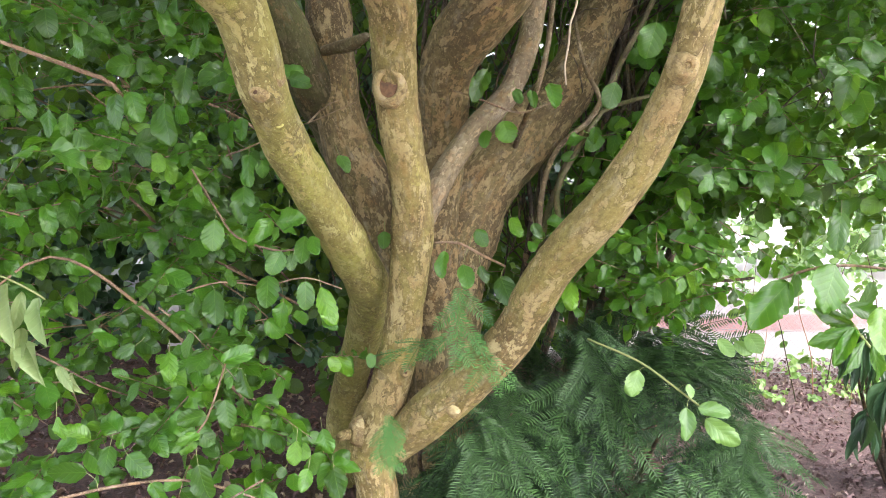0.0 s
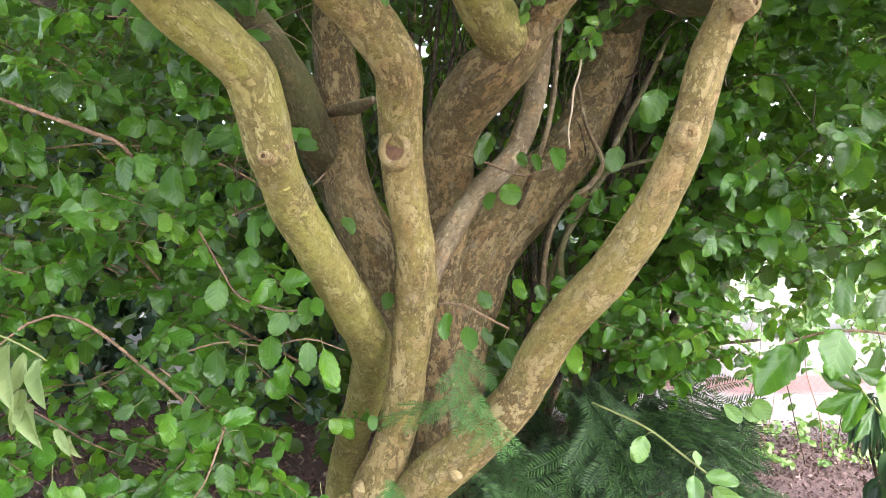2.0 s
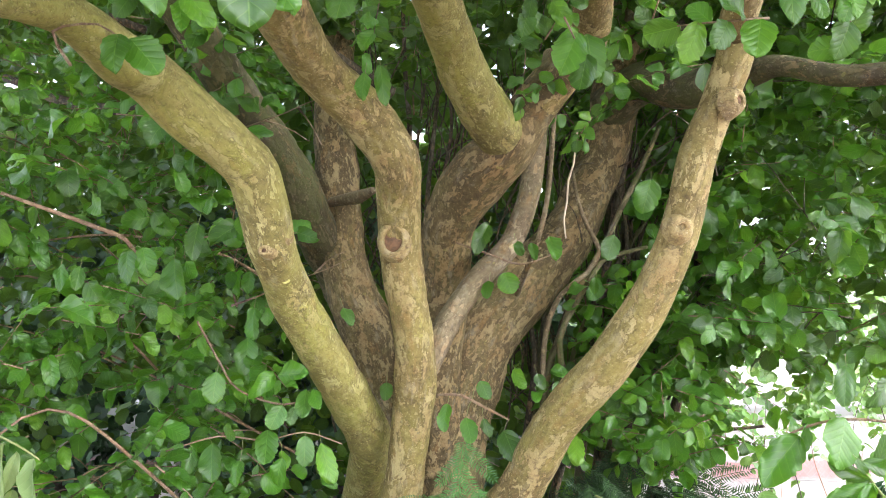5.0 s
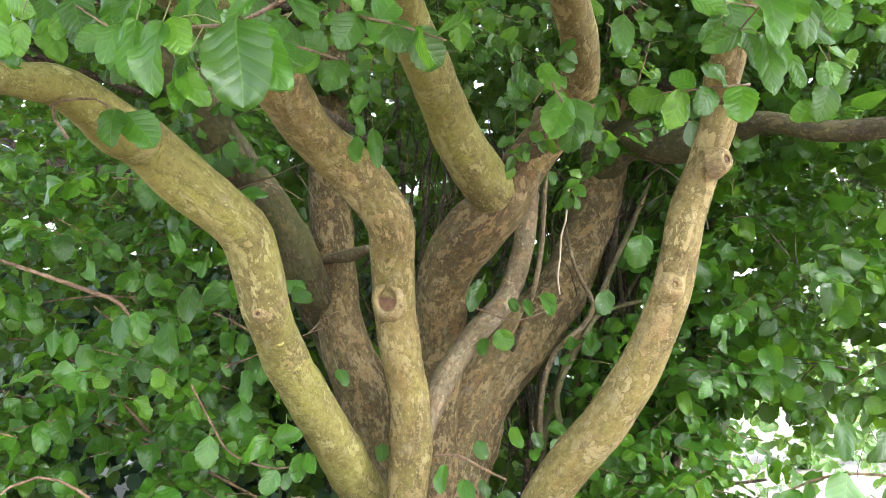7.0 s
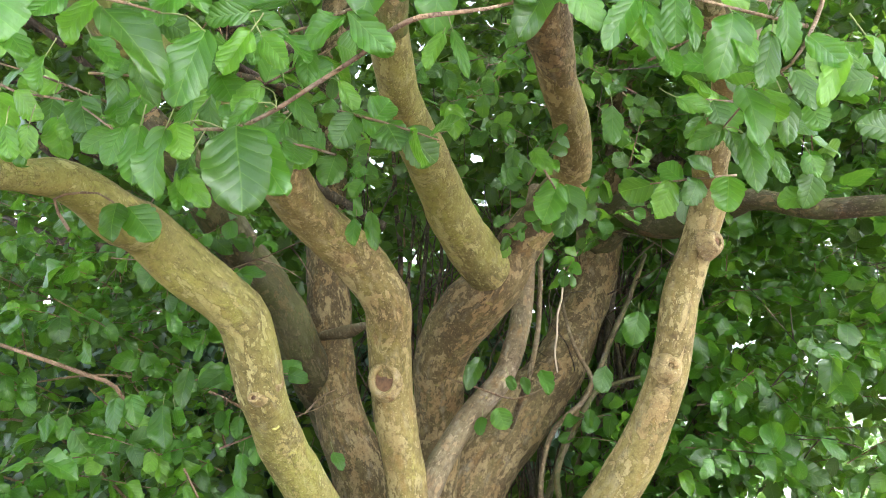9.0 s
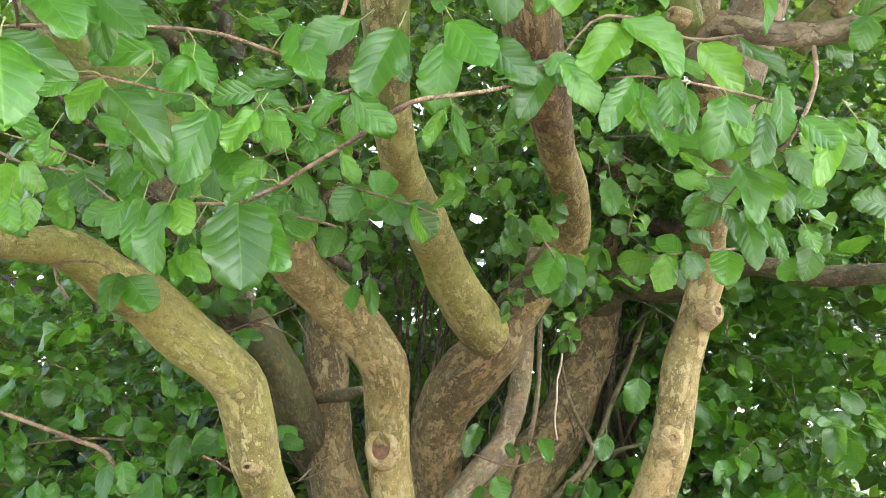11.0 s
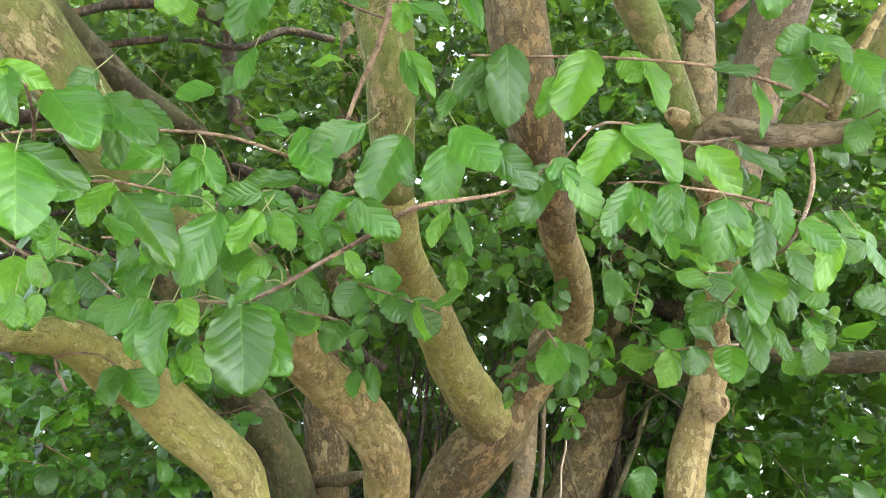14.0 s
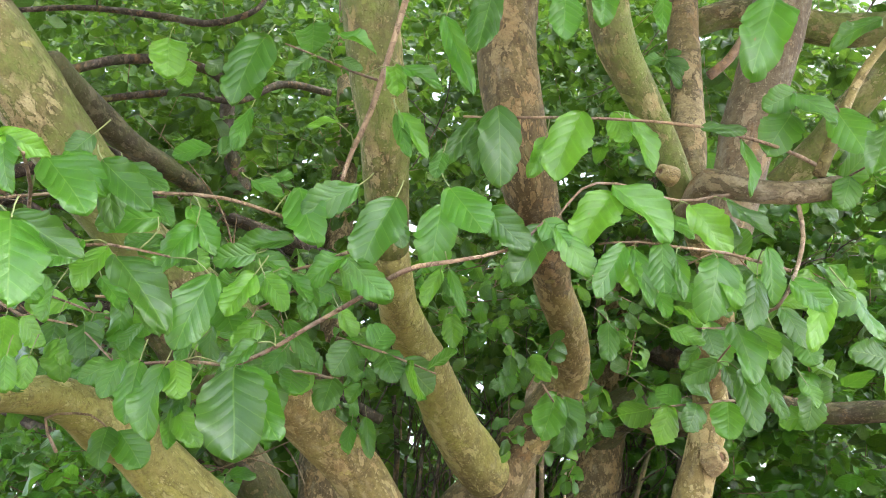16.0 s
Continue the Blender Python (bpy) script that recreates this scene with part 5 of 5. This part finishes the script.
shoot([(-0.740, 1.952, 1.200, 0.0019), (-0.595, 1.932, 1.242, 0.0023), (-0.472, 1.922, 1.234, 0.0023), (-0.363, 1.902, 1.258, 0.0022), (-0.266, 1.902, 1.228, 0.0019)],
      [(-0.459, 1.900, 1.264, -0.454, 1.844, 1.188, 0.78, 10), (-0.415, 1.880, 1.197, -0.429, 1.857, 1.137, 0.81, -10), (-0.311, 1.840, 1.242, -0.270, 1.792, 1.158, 0.58, 6), (-0.362, 1.900, 1.249, -0.358, 1.871, 1.179, 0.80, -14), (-0.527, 1.900, 1.186, -0.532, 1.852, 1.142, 0.77, 10), (-0.610, 1.930, 1.224, -0.602, 1.872, 1.143, 0.78, -8), (-0.708, 1.950, 1.221, -0.694, 1.928, 1.184, 1.00, 12), (-0.668, 1.950, 1.211, -0.666, 1.911, 1.151, 0.67, -12), (-0.570, 1.900, 1.276, -0.541, 1.874, 1.242, 0.96, 20), (-0.319, 1.900, 1.178, -0.289, 1.850, 1.135, 0.66, 14)])
shoot([(-0.531, 1.752, 1.070, 0.0028), (-0.554, 1.752, 1.000, 0.0028), (-0.574, 1.722, 0.932, 0.0027), (-0.616, 1.702, 0.876, 0.0020)],
      [(-0.566, 1.700, 0.953, -0.631, 1.680, 0.941, 0.87, 4), (-0.526, 1.720, 0.984, -0.512, 1.697, 0.922, 0.91, -8), (-0.581, 1.700, 0.904, -0.635, 1.680, 0.891, 0.61, 10), (-0.815, 1.500, 1.013, -0.796, 1.474, 0.974, 0.73, 8), (-0.687, 1.800, 1.085, -0.666, 1.746, 1.033, 0.68, -10), (-0.771, 1.800, 1.099, -0.820, 1.780, 1.078, 0.71, 12), (-0.567, 1.800, 1.059, -0.604, 1.780, 1.035, 0.82, -15), (-0.506, 1.800, 1.044, -0.491, 1.758, 0.977, 0.68, 10)])
shoot([(-0.827, 1.422, 0.855, 0.0034), (-0.680, 1.453, 0.881, 0.0035), (-0.558, 1.502, 0.875, 0.0030), (-0.478, 1.552, 0.834, 0.0031), (-0.417, 1.602, 0.787, 0.0026)],
      [(-0.730, 1.450, 0.914, -0.804, 1.430, 0.911, 0.87, -10), (-0.513, 1.480, 0.918, -0.486, 1.456, 0.852, 0.97, 8), (-0.599, 1.450, 0.890, -0.561, 1.414, 0.853, 0.83, 10), (-0.714, 1.600, 0.893, -0.657, 1.572, 0.859, 0.87, -16), (-0.271, 1.750, 0.803, -0.250, 1.689, 0.748, 0.84, 8), (-0.334, 1.750, 0.800, -0.341, 1.708, 0.763, 0.84, -10), (-0.397, 1.780, 0.791, -0.414, 1.760, 0.775, 1.02, 12), (-0.315, 1.850, 0.867, -0.295, 1.813, 0.820, 0.87, -8), (-0.372, 1.800, 0.854, -0.374, 1.773, 0.799, 0.82, 20), (-0.799, 1.700, 0.876, -0.795, 1.646, 0.829, 0.75, -20)])
shoot([(1.372, 2.153, 1.246, 0.0042), (1.231, 2.203, 1.257, 0.0043), (1.136, 2.254, 1.238, 0.0044), (1.046, 2.283, 1.195, 0.0036)],
      [(1.079, 2.260, 1.198, 0.949, 2.172, 1.086, 0.68, 10), (1.113, 2.270, 1.236, 1.069, 2.244, 1.132, 0.50, -35), (1.191, 2.200, 1.261, 1.147, 2.138, 1.121, 0.96, 8), (1.207, 2.150, 1.144, 1.309, 2.116, 1.113, 0.59, -20), (1.281, 2.100, 1.144, 1.234, 2.012, 1.031, 0.71, 10), (1.205, 2.000, 1.389, 1.146, 1.946, 1.324, 0.72, -10), (1.094, 2.000, 1.428, 1.070, 1.974, 1.321, 0.61, 14)])
shoot([(0.464, 2.303, 1.009, 0.0036), (0.602, 2.203, 0.960, 0.0035), (0.699, 2.123, 0.894, 0.0034), (0.788, 2.083, 0.829, 0.0033)],
      [(0.712, 2.080, 0.852, 0.700, 2.024, 0.782, 0.67, 8), (0.745, 2.080, 0.852, 0.836, 2.060, 0.837, 0.61, -12), (0.763, 2.070, 0.822, 0.843, 2.016, 0.760, 0.67, 10), (0.588, 2.150, 0.947, 0.565, 2.120, 0.874, 0.86, -10), (0.936, 2.200, 1.045, 0.946, 2.150, 1.004, 1.07, 14), (0.842, 2.200, 1.031, 0.876, 2.152, 0.993, 0.78, -14), (0.914, 2.250, 1.012, 0.959, 2.227, 0.972, 0.82, 20), (0.732, 2.120, 0.912, 0.730, 2.088, 0.879, 0.84, 0)], material=LEAF_PALE, stem=STEM_GREEN)
shoot([(0.028, 2.302, 1.795, 0.0026), (0.134, 2.303, 1.760, 0.0035), (0.242, 2.323, 1.727, 0.0036), (0.345, 2.302, 1.760, 0.0026)],
      [(0.137, 2.300, 1.855, 0.099, 2.243, 1.774, 0.67, 10), (0.187, 2.300, 1.699, 0.206, 2.276, 1.633, 1.20, -8), (0.139, 2.320, 1.674, 0.125, 2.284, 1.623, 0.80, 10), (0.225, 2.300, 1.798, 0.240, 2.274, 1.753, 0.77, 20), (0.274, 2.300, 1.794, 0.278, 2.254, 1.746, 0.61, -20), (0.327, 2.280, 1.812, 0.343, 2.228, 1.738, 0.68, 8), (0.645, 2.250, 1.990, 0.619, 2.225, 1.893, 1.00, -6), (0.561, 2.400, 1.834, 0.534, 2.355, 1.748, 0.81, 15), (-0.008, 2.500, 1.848, -0.026, 2.470, 1.770, 0.88, -15), (0.520, 2.500, 1.697, 0.501, 2.452, 1.647, 0.69, 10)])
shoot([(-0.023, 2.103, 1.334, 0.0033), (0.043, 2.104, 1.334, 0.0041), (0.108, 2.104, 1.301, 0.0041), (0.182, 2.103, 1.265, 0.0033)],
      [(0.058, 2.080, 1.274, 0.067, 2.032, 1.215, 0.80, 8), (0.099, 2.100, 1.375, 0.126, 2.077, 1.328, 0.91, -10), (0.007, 2.100, 1.310, -0.010, 2.060, 1.244, 0.66, 12), (0.109, 2.120, 1.266, 0.128, 2.093, 1.220, 0.79, -14), (0.206, 2.200, 1.403, 0.224, 2.150, 1.356, 0.74, 8), (0.166, 2.100, 1.236, 0.194, 2.043, 1.162, 0.83, -10), (0.287, 2.300, 1.381, 0.303, 2.277, 1.338, 0.90, 12), (-0.178, 2.200, 1.361, -0.179, 2.165, 1.312, 0.82, 10), (-0.229, 2.250, 0.975, -0.218, 2.224, 0.937, 0.89, -10), (0.389, 2.200, 1.206, 0.383, 2.140, 1.138, 0.69, 10)])

shoot([(1.684, 2.605, 0.735, 0.0062), (1.595, 2.605, 0.861, 0.0062), (1.507, 2.604, 0.966, 0.0051), (1.463, 2.603, 1.028, 0.0041)],
      [(1.476, 2.550, 0.977, 1.307, 2.530, 0.951, 0.51, 10), (1.460, 2.560, 1.005, 1.328, 2.540, 1.040, 0.51, -15), (1.465, 2.550, 0.997, 1.364, 2.490, 0.890, 0.41, 20), (1.491, 2.580, 1.032, 1.523, 2.560, 1.158, 0.51, -10), (1.472, 2.600, 1.018, 1.385, 2.580, 1.114, 0.51, 15), (1.497, 2.550, 0.957, 1.398, 2.469, 0.845, 0.35, -20), (1.528, 2.550, 0.936, 1.565, 2.523, 0.800, 0.41, 12)], stem=STEM_GREEN)

# loose shoots between those, each with its own leaves
def loose_shoots(seed, count, box, size, facing=(0, -1, 0.25)):
    rng = np.random.default_rng(seed)
    for k in range(count):
        B, D, N, S, L = sprays(rng, 1, box, lambda x, y, z: True, leaves=(6, 9), length=(0.1, 0.2), size=size, facing=facing)
        line = [(*q, r) for q, r in zip(L[0], (0.0022, 0.0018, 0.0012))]
        tw = part("twig", tube(line, 6, 0.03, 0.0, k), TWIG, tree)
        for b, d, n, ln in zip(B, D, N, S):
            put_leaf(tw, b, b + d * ln, 1.0, 0, LEAF, facing=tuple(n))


loose_shoots(51, 10, ((-0.62, -0.1), (0.84, 1.05), (2.0, 2.22)), (0.045, 0.07))
loose_shoots(52, 9, ((0.3, 0.8), (0.88, 1.2), (2.0, 2.3)), (0.045, 0.07))

# the sawn end of the short branch
ring(right, "sawn_end", (0.605, 0.810, 2.249), (0.97, -0.25, -0.05), 0.0095, 0.007, 0.001, CALLUS, CALLUS, 1.0, "pale sawn end")

# fine dead twigs between the stems
def dead_twigs():
    rng = np.random.default_rng(77)
    lines = []
    for k in range(260):
        q = rng.uniform((-0.5, 3.16, 1.0), (1.0, 3.7, 2.6))
        d = unit(rng.normal(0, 1, 3) * (0.35, 0.3, 0.25) + (0.12, 0, 1.0))
        turn = rng.normal(0, 0.10, 3)
        pts = [q]
        for i in range(14):
            d = unit(d + turn + rng.normal(0, 0.07, 3))
            pts.append(pts[-1] + d * 0.05)
            if i % 5 == 4:
                turn = rng.normal(0, 0.12, 3)
        lines.append(np.array(pts))
    tw = part("twig_tangle", twig_mesh("twig_tangle", lines, 0.006, 0.0015), BARK_DARK, tree, "fine dead twigs")
    tw["kind"] = "stuff"


dead_twigs()
limb("branch", [(1.144, 3.606, 1.023, 0.0070), (1.257, 3.607, 1.034, 0.0084), (1.398, 3.607, 1.026, 0.0084), (1.552, 3.606, 1.040, 0.0070)], BARK_DARK, seed=91, sides=7)

# a pale bare stem hanging among the leaves
part("twig", tube([(0.408, 2.203, 2.141, 0.0033), (0.393, 2.203, 2.028, 0.0033), (0.377, 2.203, 1.979, 0.0033), (0.372, 2.203, 1.914, 0.0033), (0.362, 2.203, 1.856, 0.0029), (0.367, 2.202, 1.798, 0.0025)], 7, 0.03, 0.03, 1), STEM_PALE, tree, "bare pale hanging twig")

# ---- wilted shoot hanging at the side ----
wilted = tagged(new("wilted_plant"), "pale wilted leaves drooping from a thin stem", "plant")
wilted.location = (-0.922, 1.400, 1.346)
ws = part("stem", tube([(-0.923, 1.402, 1.345, 0.0027), (-0.848, 1.402, 1.321, 0.0022), (-0.794, 1.402, 1.293, 0.0022), (-0.773, 1.401, 1.279, 0.0016)], 6, 0.03, 0.02, 1), STEM_GREEN, wilted)
ws.matrix_parent_inverse = Matrix.Translation(-wilted.location)
for x, y, z, tx, ty, tz, w, turn in [(-0.842, 1.400, 1.313, -0.808, 1.329, 1.204, 0.35, 10), (-0.817, 1.400, 1.296, -0.825, 1.376, 1.218, 0.41, -20), (-0.783, 1.400, 1.282, -0.765, 1.356, 1.205, 0.43, 12), (-0.827, 1.410, 1.222, -0.824, 1.380, 1.142, 0.39, -15), (-0.807, 1.420, 1.188, -0.778, 1.361, 1.128, 0.38, 20), (-0.767, 1.430, 1.138, -0.728, 1.388, 1.104, 0.40, -10), (-0.741, 1.430, 1.126, -0.724, 1.408, 1.092, 0.40, 25), (-0.874, 1.400, 1.324, -0.852, 1.347, 1.213, 0.39, 0)]:
    lf = put_leaf(wilted, (x, y, z), (tx, ty, tz), w * 1.25, turn, LEAF_WILT, "wilt", (0.3, -1, 0))
    lf.matrix_parent_inverse = Matrix.Translation(-wilted.location)


# ---- yew ----
def frond(seed, material=None, coarse=1.0):
    """A flat yew spray: a stem with side shoots, needles in two ranks."""
    rng = random.Random(seed)
    verts, faces = [], []

    def needle(p, d, up, ln):
        a = Vector(p)
        s = d.cross(up).normalized() * 0.0027 * coarse
        mid = a + d * ln * 0.5 + up * 0.0012
        i = len(verts)
        verts.extend([a - s * 0.5, mid - s, a + d * ln - up * 0.002, mid + s])
        faces.append((i, i + 1, i + 2, i + 3))

    def shoot_of(p, d, ln, up):
        n = max(8, int(ln / (0.0078 * coarse)))
        side = d.cross(up).normalized()
        pts = []
        for k in range(n):
            f = k / n
            q = p + d * ln * f + Vector((0, 0, -0.9 * (ln * f) ** 2))
            pts.append(q)
            for sgn in (1, -1):
                nl = (0.029 + 0.006 * rng.random()) * (1 - 0.55 * f ** 5) * coarse
                needle(q, (side * sgn + d * rng.uniform(0.35, 0.6) + up * rng.uniform(-0.05, 0.22)).normalized(), up, nl)
        needle(pts[-1], d, up, 0.024)
        for a, b in zip(pts[:-3:3], pts[3::3]):
            i = len(verts)
            verts.extend([a - side * 0.0014, a + side * 0.0014, b + side * 0.0011, b - side * 0.0011])
            faces.append((i, i + 1, i + 2, i + 3))

    up, d = Vector((0, 0, 1)), Vector((0, 1, 0))
    length = 0.28
    shoot_of(Vector((0, 0, 0)), d, length, up)
    for k in range(5):
        f = 0.06 + 0.16 * k
        p = d * length * f + Vector((0, 0, -0.9 * (length * f) ** 2))
        sgn = 1 if k % 2 else -1
        sd = (Vector((sgn, 0, 0)) * 0.7 + d * rng.uniform(0.6, 0.9) + up * rng.uniform(-0.35, 0.05)).normalized()
        shoot_of(p, sd, rng.uniform(0.11, 0.18) * (1.15 - 0.6 * f), (up + Vector((rng.uniform(-0.3, 0.3), 0, 0))).normalized())
    me = mesh_of("frond", [tuple(v) for v in verts], faces)
    me.materials.append(material or YEW)
    return me


def build_yew():
    root = new("yew_shrub")
    root.location = (0.55, 2.95, 0.05)
    tagged(root, "dark green yew shrub with flat needle sprays under the tree", "shrub")
    back = Matrix.Translation(-root.location)
    fronds = [frond(k) for k in range(6)]
    young = [frond(k + 10, YEW_YOUNG, 1.1) for k in range(3)]
    rng = random.Random(17)
    made = 0
    while made < 292:
        u, y = rng.uniform(-0.06, 0.47), 2.32 + 1.1 * rng.random() ** 1.7
        top = np.interp(u, (-0.06, 0.0, 0.08, 0.16, 0.27, 0.40, 0.52), (0.5, 0.66, 0.78, 1.0, 1.02, 0.74, 0.22))
        z = rng.uniform(0.12, max(0.2, top))
        if rng.random() > 0.5 + 0.5 * z / top:
            continue
        heading, dip = rng.gauss(185, 45), rng.gauss(-32, 14)
        for i in range(rng.randint(4, 6)):
            made += 1
            ob = new("frond", fronds[made % 6])
            ob.parent, ob.matrix_parent_inverse = root, back
            spread = rng.uniform(-48, 48)
            ob.matrix_basis = (pose(u * y + rng.gauss(0, 0.03), y + rng.gauss(0, 0.04), z + rng.gauss(0, 0.03), 0, 0, heading + spread)
                               @ pose(0, 0, 0, dip + rng.gauss(0, 12) - 0.2 * abs(spread), rng.gauss(0, 16), 0) @ Matrix.Scale(rng.uniform(0.85, 1.35), 4))
    for k in range(8):
        u = -0.02 + 0.045 * k
        x, y = u * 3.1, 2.7 + rng.uniform(0, 0.8)
        st = part("stem", tube([(0.55 + (x - 0.55) * 0.4, 2.95, 0.0, 0.016), (x, y, 0.35, 0.01), (x * 1.02, y - 0.25, 0.62, 0.006), (x * 1.05, y - 0.5, 0.75, 0.003)], 7, 0.06, 0.05, k), BARK_DARK, root)
        st.matrix_parent_inverse = back
    # sprigs that stand up against the tree
    for px, py, pz, yaw, tip in ((0.051, 2.120, 1.200) + (170, -50), (0.010, 2.150, 1.042) + (120, 0), (0.086, 2.150, 1.059) + (200, -20), (-0.163, 2.140, 0.811) + (172, -66), (-0.169, 2.130, 0.788) + (205, -60), (0.601, 3.000, 1.039) + (230, -10), (0.790, 3.000, 1.004) + (250, -8), (0.447, 2.900, 0.882) + (200, -15)):
        ob = new("frond", young[int(yaw) % 3] if py < 2.5 else fronds[int(yaw) % 6])
        ob.parent, ob.matrix_parent_inverse = root, back
        ob.matrix_basis = pose(px, py, pz, 0, 0, yaw) @ pose(0, 0, 0, tip, 0, 0) @ Matrix.Scale(0.55 if px < 0 else 0.85, 4)


build_yew()


# ---- fence ----
def build_fence():
    fence = new("fence")
    fence.location = (2.3, 5.5, 0)
    tagged(fence, "chain-link fence on square weathered concrete posts", "fence")
    back = Matrix.Translation(-fence.location)

    def add(name, me, mat, label="", smooth=True):
        ob = part(name, me, mat, fence, label, smooth)
        ob.matrix_parent_inverse = back
        return ob

    for x, y, top in ((1.88, 5.5, 0.80), (1.38, 5.55, 0.78), (4.3, 5.3, 0.85), (-2.3, 6.2, 0.85)):
        bm = bmesh.new()
        bmesh.ops.create_cube(bm, size=1, matrix=Matrix.Translation((x, y, top / 2 - 0.15)) @ Matrix.Diagonal((0.13, 0.12, top + 0.3, 1)))
        bmesh.ops.bevel(bm, geom=bm.edges[:], offset=0.012, segments=2, affect="EDGES")
        add("post", bm, CONCRETE, smooth=False)
    for h in (0.1, 0.42, 0.72):
        add("wire", tube([(1.3, 5.5, h, 0.002), (1.9, 5.5, h - 0.01, 0.002), (3.1, 5.42, h - 0.03, 0.002), (4.4, 5.3, h, 0.002)], 5, 0.3, 0), WIRE)
    lines = []
    for k in range(60):
        for s in (1, -1):
            x0 = 1.4 + 0.055 * k
            lines.append(np.array([(x0, 5.5, 0.03), (x0 + s * 0.33, 5.5, 0.37), (x0 + s * 0.66, 5.49, 0.72)]))
    add("mesh", twig_mesh("mesh", lines, 0.0016, 0.0016), WIRE, "diamond wire mesh")


build_fence()


# ---- rhododendron ----
def build_rhododendron():
    root = new("rhododendron")
    root.location = (2.180, 3.600, 0.268)
    root.location.z = height(root.location.x, root.location.y)
    tagged(root, "rhododendron with long dark drooping leaves beside the path", "shrub")
    rng = random.Random(9)
    b = Vector(root.location)
    back = Matrix.Translation(-b)
    for k in range(16):
        x, y, z = b.x + rng.uniform(-0.2, 0.5), b.y + rng.uniform(-0.5, 0.25), 0.36 + 0.03 * k
        st = part("stem", tube([(b.x + 0.1, b.y, b.z - 0.03, 0.012), ((b.x + x) / 2, (b.y + y) / 2, z * 0.6, 0.009), (x, y, z, 0.004)], 6, 0.05, 0.05, k), BARK_DARK, root)
        st.matrix_parent_inverse = back
        for i in range(9):
            a = i * 0.7 + k
            d = Vector((math.cos(a) * 0.5, math.sin(a) * 0.5, rng.uniform(-1.5, -0.6))).normalized() * rng.uniform(0.15, 0.25)
            lf = put_leaf(root, (x, y, z + rng.uniform(-0.04, 0.04)), (x + d.x, y + d.y, z + d.z), 0.62, rng.uniform(-30, 30), LEAF_RHODO, "lance", (math.cos(a), math.sin(a) - 0.3, 0.6))
            lf.matrix_parent_inverse = back


build_rhododendron()


# ---- saplings at the fence ----
sap_rng = random.Random(23)
for k in range(13):
    x, y = 1.55 + 0.14 * k + sap_rng.uniform(-0.06, 0.06), sap_rng.uniform(4.6, 5.3)
    h, lean = sap_rng.uniform(0.7, 1.4), sap_rng.uniform(-0.3, 0.3)
    r = sap_rng.uniform(0.002, 0.005)
    sap = tagged(new("sapling"), "thin bare-stemmed sapling with a few light leaves by the fence", "sapling", "saplings by the fence")
    sap.location = (x, y, height(x, y))
    line = [(0, 0, -0.03, r), (lean * 0.2 + sap_rng.uniform(-0.05, 0.05), 0, h * 0.35, r * 0.8), (lean * 0.5 + sap_rng.uniform(-0.08, 0.08), 0.03, h * 0.7, r * 0.6), (lean, 0.05, h, r * 0.35)]
    part("stem", tube(line, 6, 0.06, 0.05, k), STEM_RED if k % 3 else BARK_DARK, sap)
    for i in range(7):
        f = sap_rng.uniform(0.3, 1.0)
        bx, bz = lean * f * f, h * f
        a = sap_rng.uniform(0, 6.28)
        ln = sap_rng.uniform(0.06, 0.1)
        put_leaf(sap, (bx, 0.04, bz), (bx + ln * math.cos(a), 0.04 + 0.4 * ln * math.sin(a), bz - 0.4 * ln), 0.9, sap_rng.uniform(-30, 30), LEAF_FAR, "mid", (0, -0.6, 0.8))

# ---- undergrowth and distance ----
def thicket(name, label, seed, count, box, material, size, level="low", keep=lambda x, y, z: True, **kw):
    rng = np.random.default_rng(seed)
    B, D, N, S, L = sprays(rng, count, box, keep, size=size, **kw)
    tagged(part(name, leaf_cloud(name, B, D, N, S, level, rng), material), label, "shrubs", kind="stuff")


thicket("far_shrubs", "sunlit shrubs and trees beyond the fence", 31, 1500, ((-9, 12), (10.5, 14), (0.0, 5.5)), LEAF_FAR, (0.14, 0.28), length=(0.4, 0.8),
        keep=lambda x, y, z: z < 1.6 + 1.6 * abs(math.sin(x * 0.9)) or x < 1)
# Dark leaves added as a backdrop, so that gaps in the crown read dark.
thicket("hedge", "dark leafy backdrop added behind the tree", 32, 1500, ((-6.0, 1.0), (6.2, 7.4), (0.0, 2.6)), LEAF_RHODO, (0.1, 0.18), length=(0.3, 0.5),
        keep=lambda x, y, z: noise.noise(Vector((x * 1.3, z * 1.6, 2.0))) > -0.12 and not view_gap(x, y, z) and not (-0.52 < x / y < -0.45 and 0.55 < z < 0.95))
thicket("bank_plants", "low green seedlings and red leaves at the fence foot", 33, 90, ((1.2, 3.6), (4.7, 5.5), (0.02, 0.22)), LEAF_PALE, (0.03, 0.06), length=(0.08, 0.15))
# Layer in the shaded leaf colour, added to close sky gaps in the crown.
thicket("far_trees", "tall leafy trees standing behind the crown", 34, 2600, ((-10, 10), (7.6, 10.5), (1.2, 13.5)), LEAF_SHADED, (0.2, 0.34), length=(0.4, 0.9),
        keep=lambda x, y, z: not view_gap(x, y, z) and abs(x) < 0.8 * y and x < 5.5 and (x < 1.5 or z > 3.6 + 0.8 * math.sin(x * 1.7)) and (x < 0 or z > 2.0))
thicket("sunlit_shrubs", "light green shrubs in the open beyond the fence", 35, 260, ((1.8, 6.5), (6.8, 9.5), (0.1, 1.9)), LEAF_FAR, (0.06, 0.12), length=(0.2, 0.5),
        keep=lambda x, y, z: noise.noise(Vector((x * 0.8, y * 0.6, z * 0.9))) > 0.05 or z > 1.3)
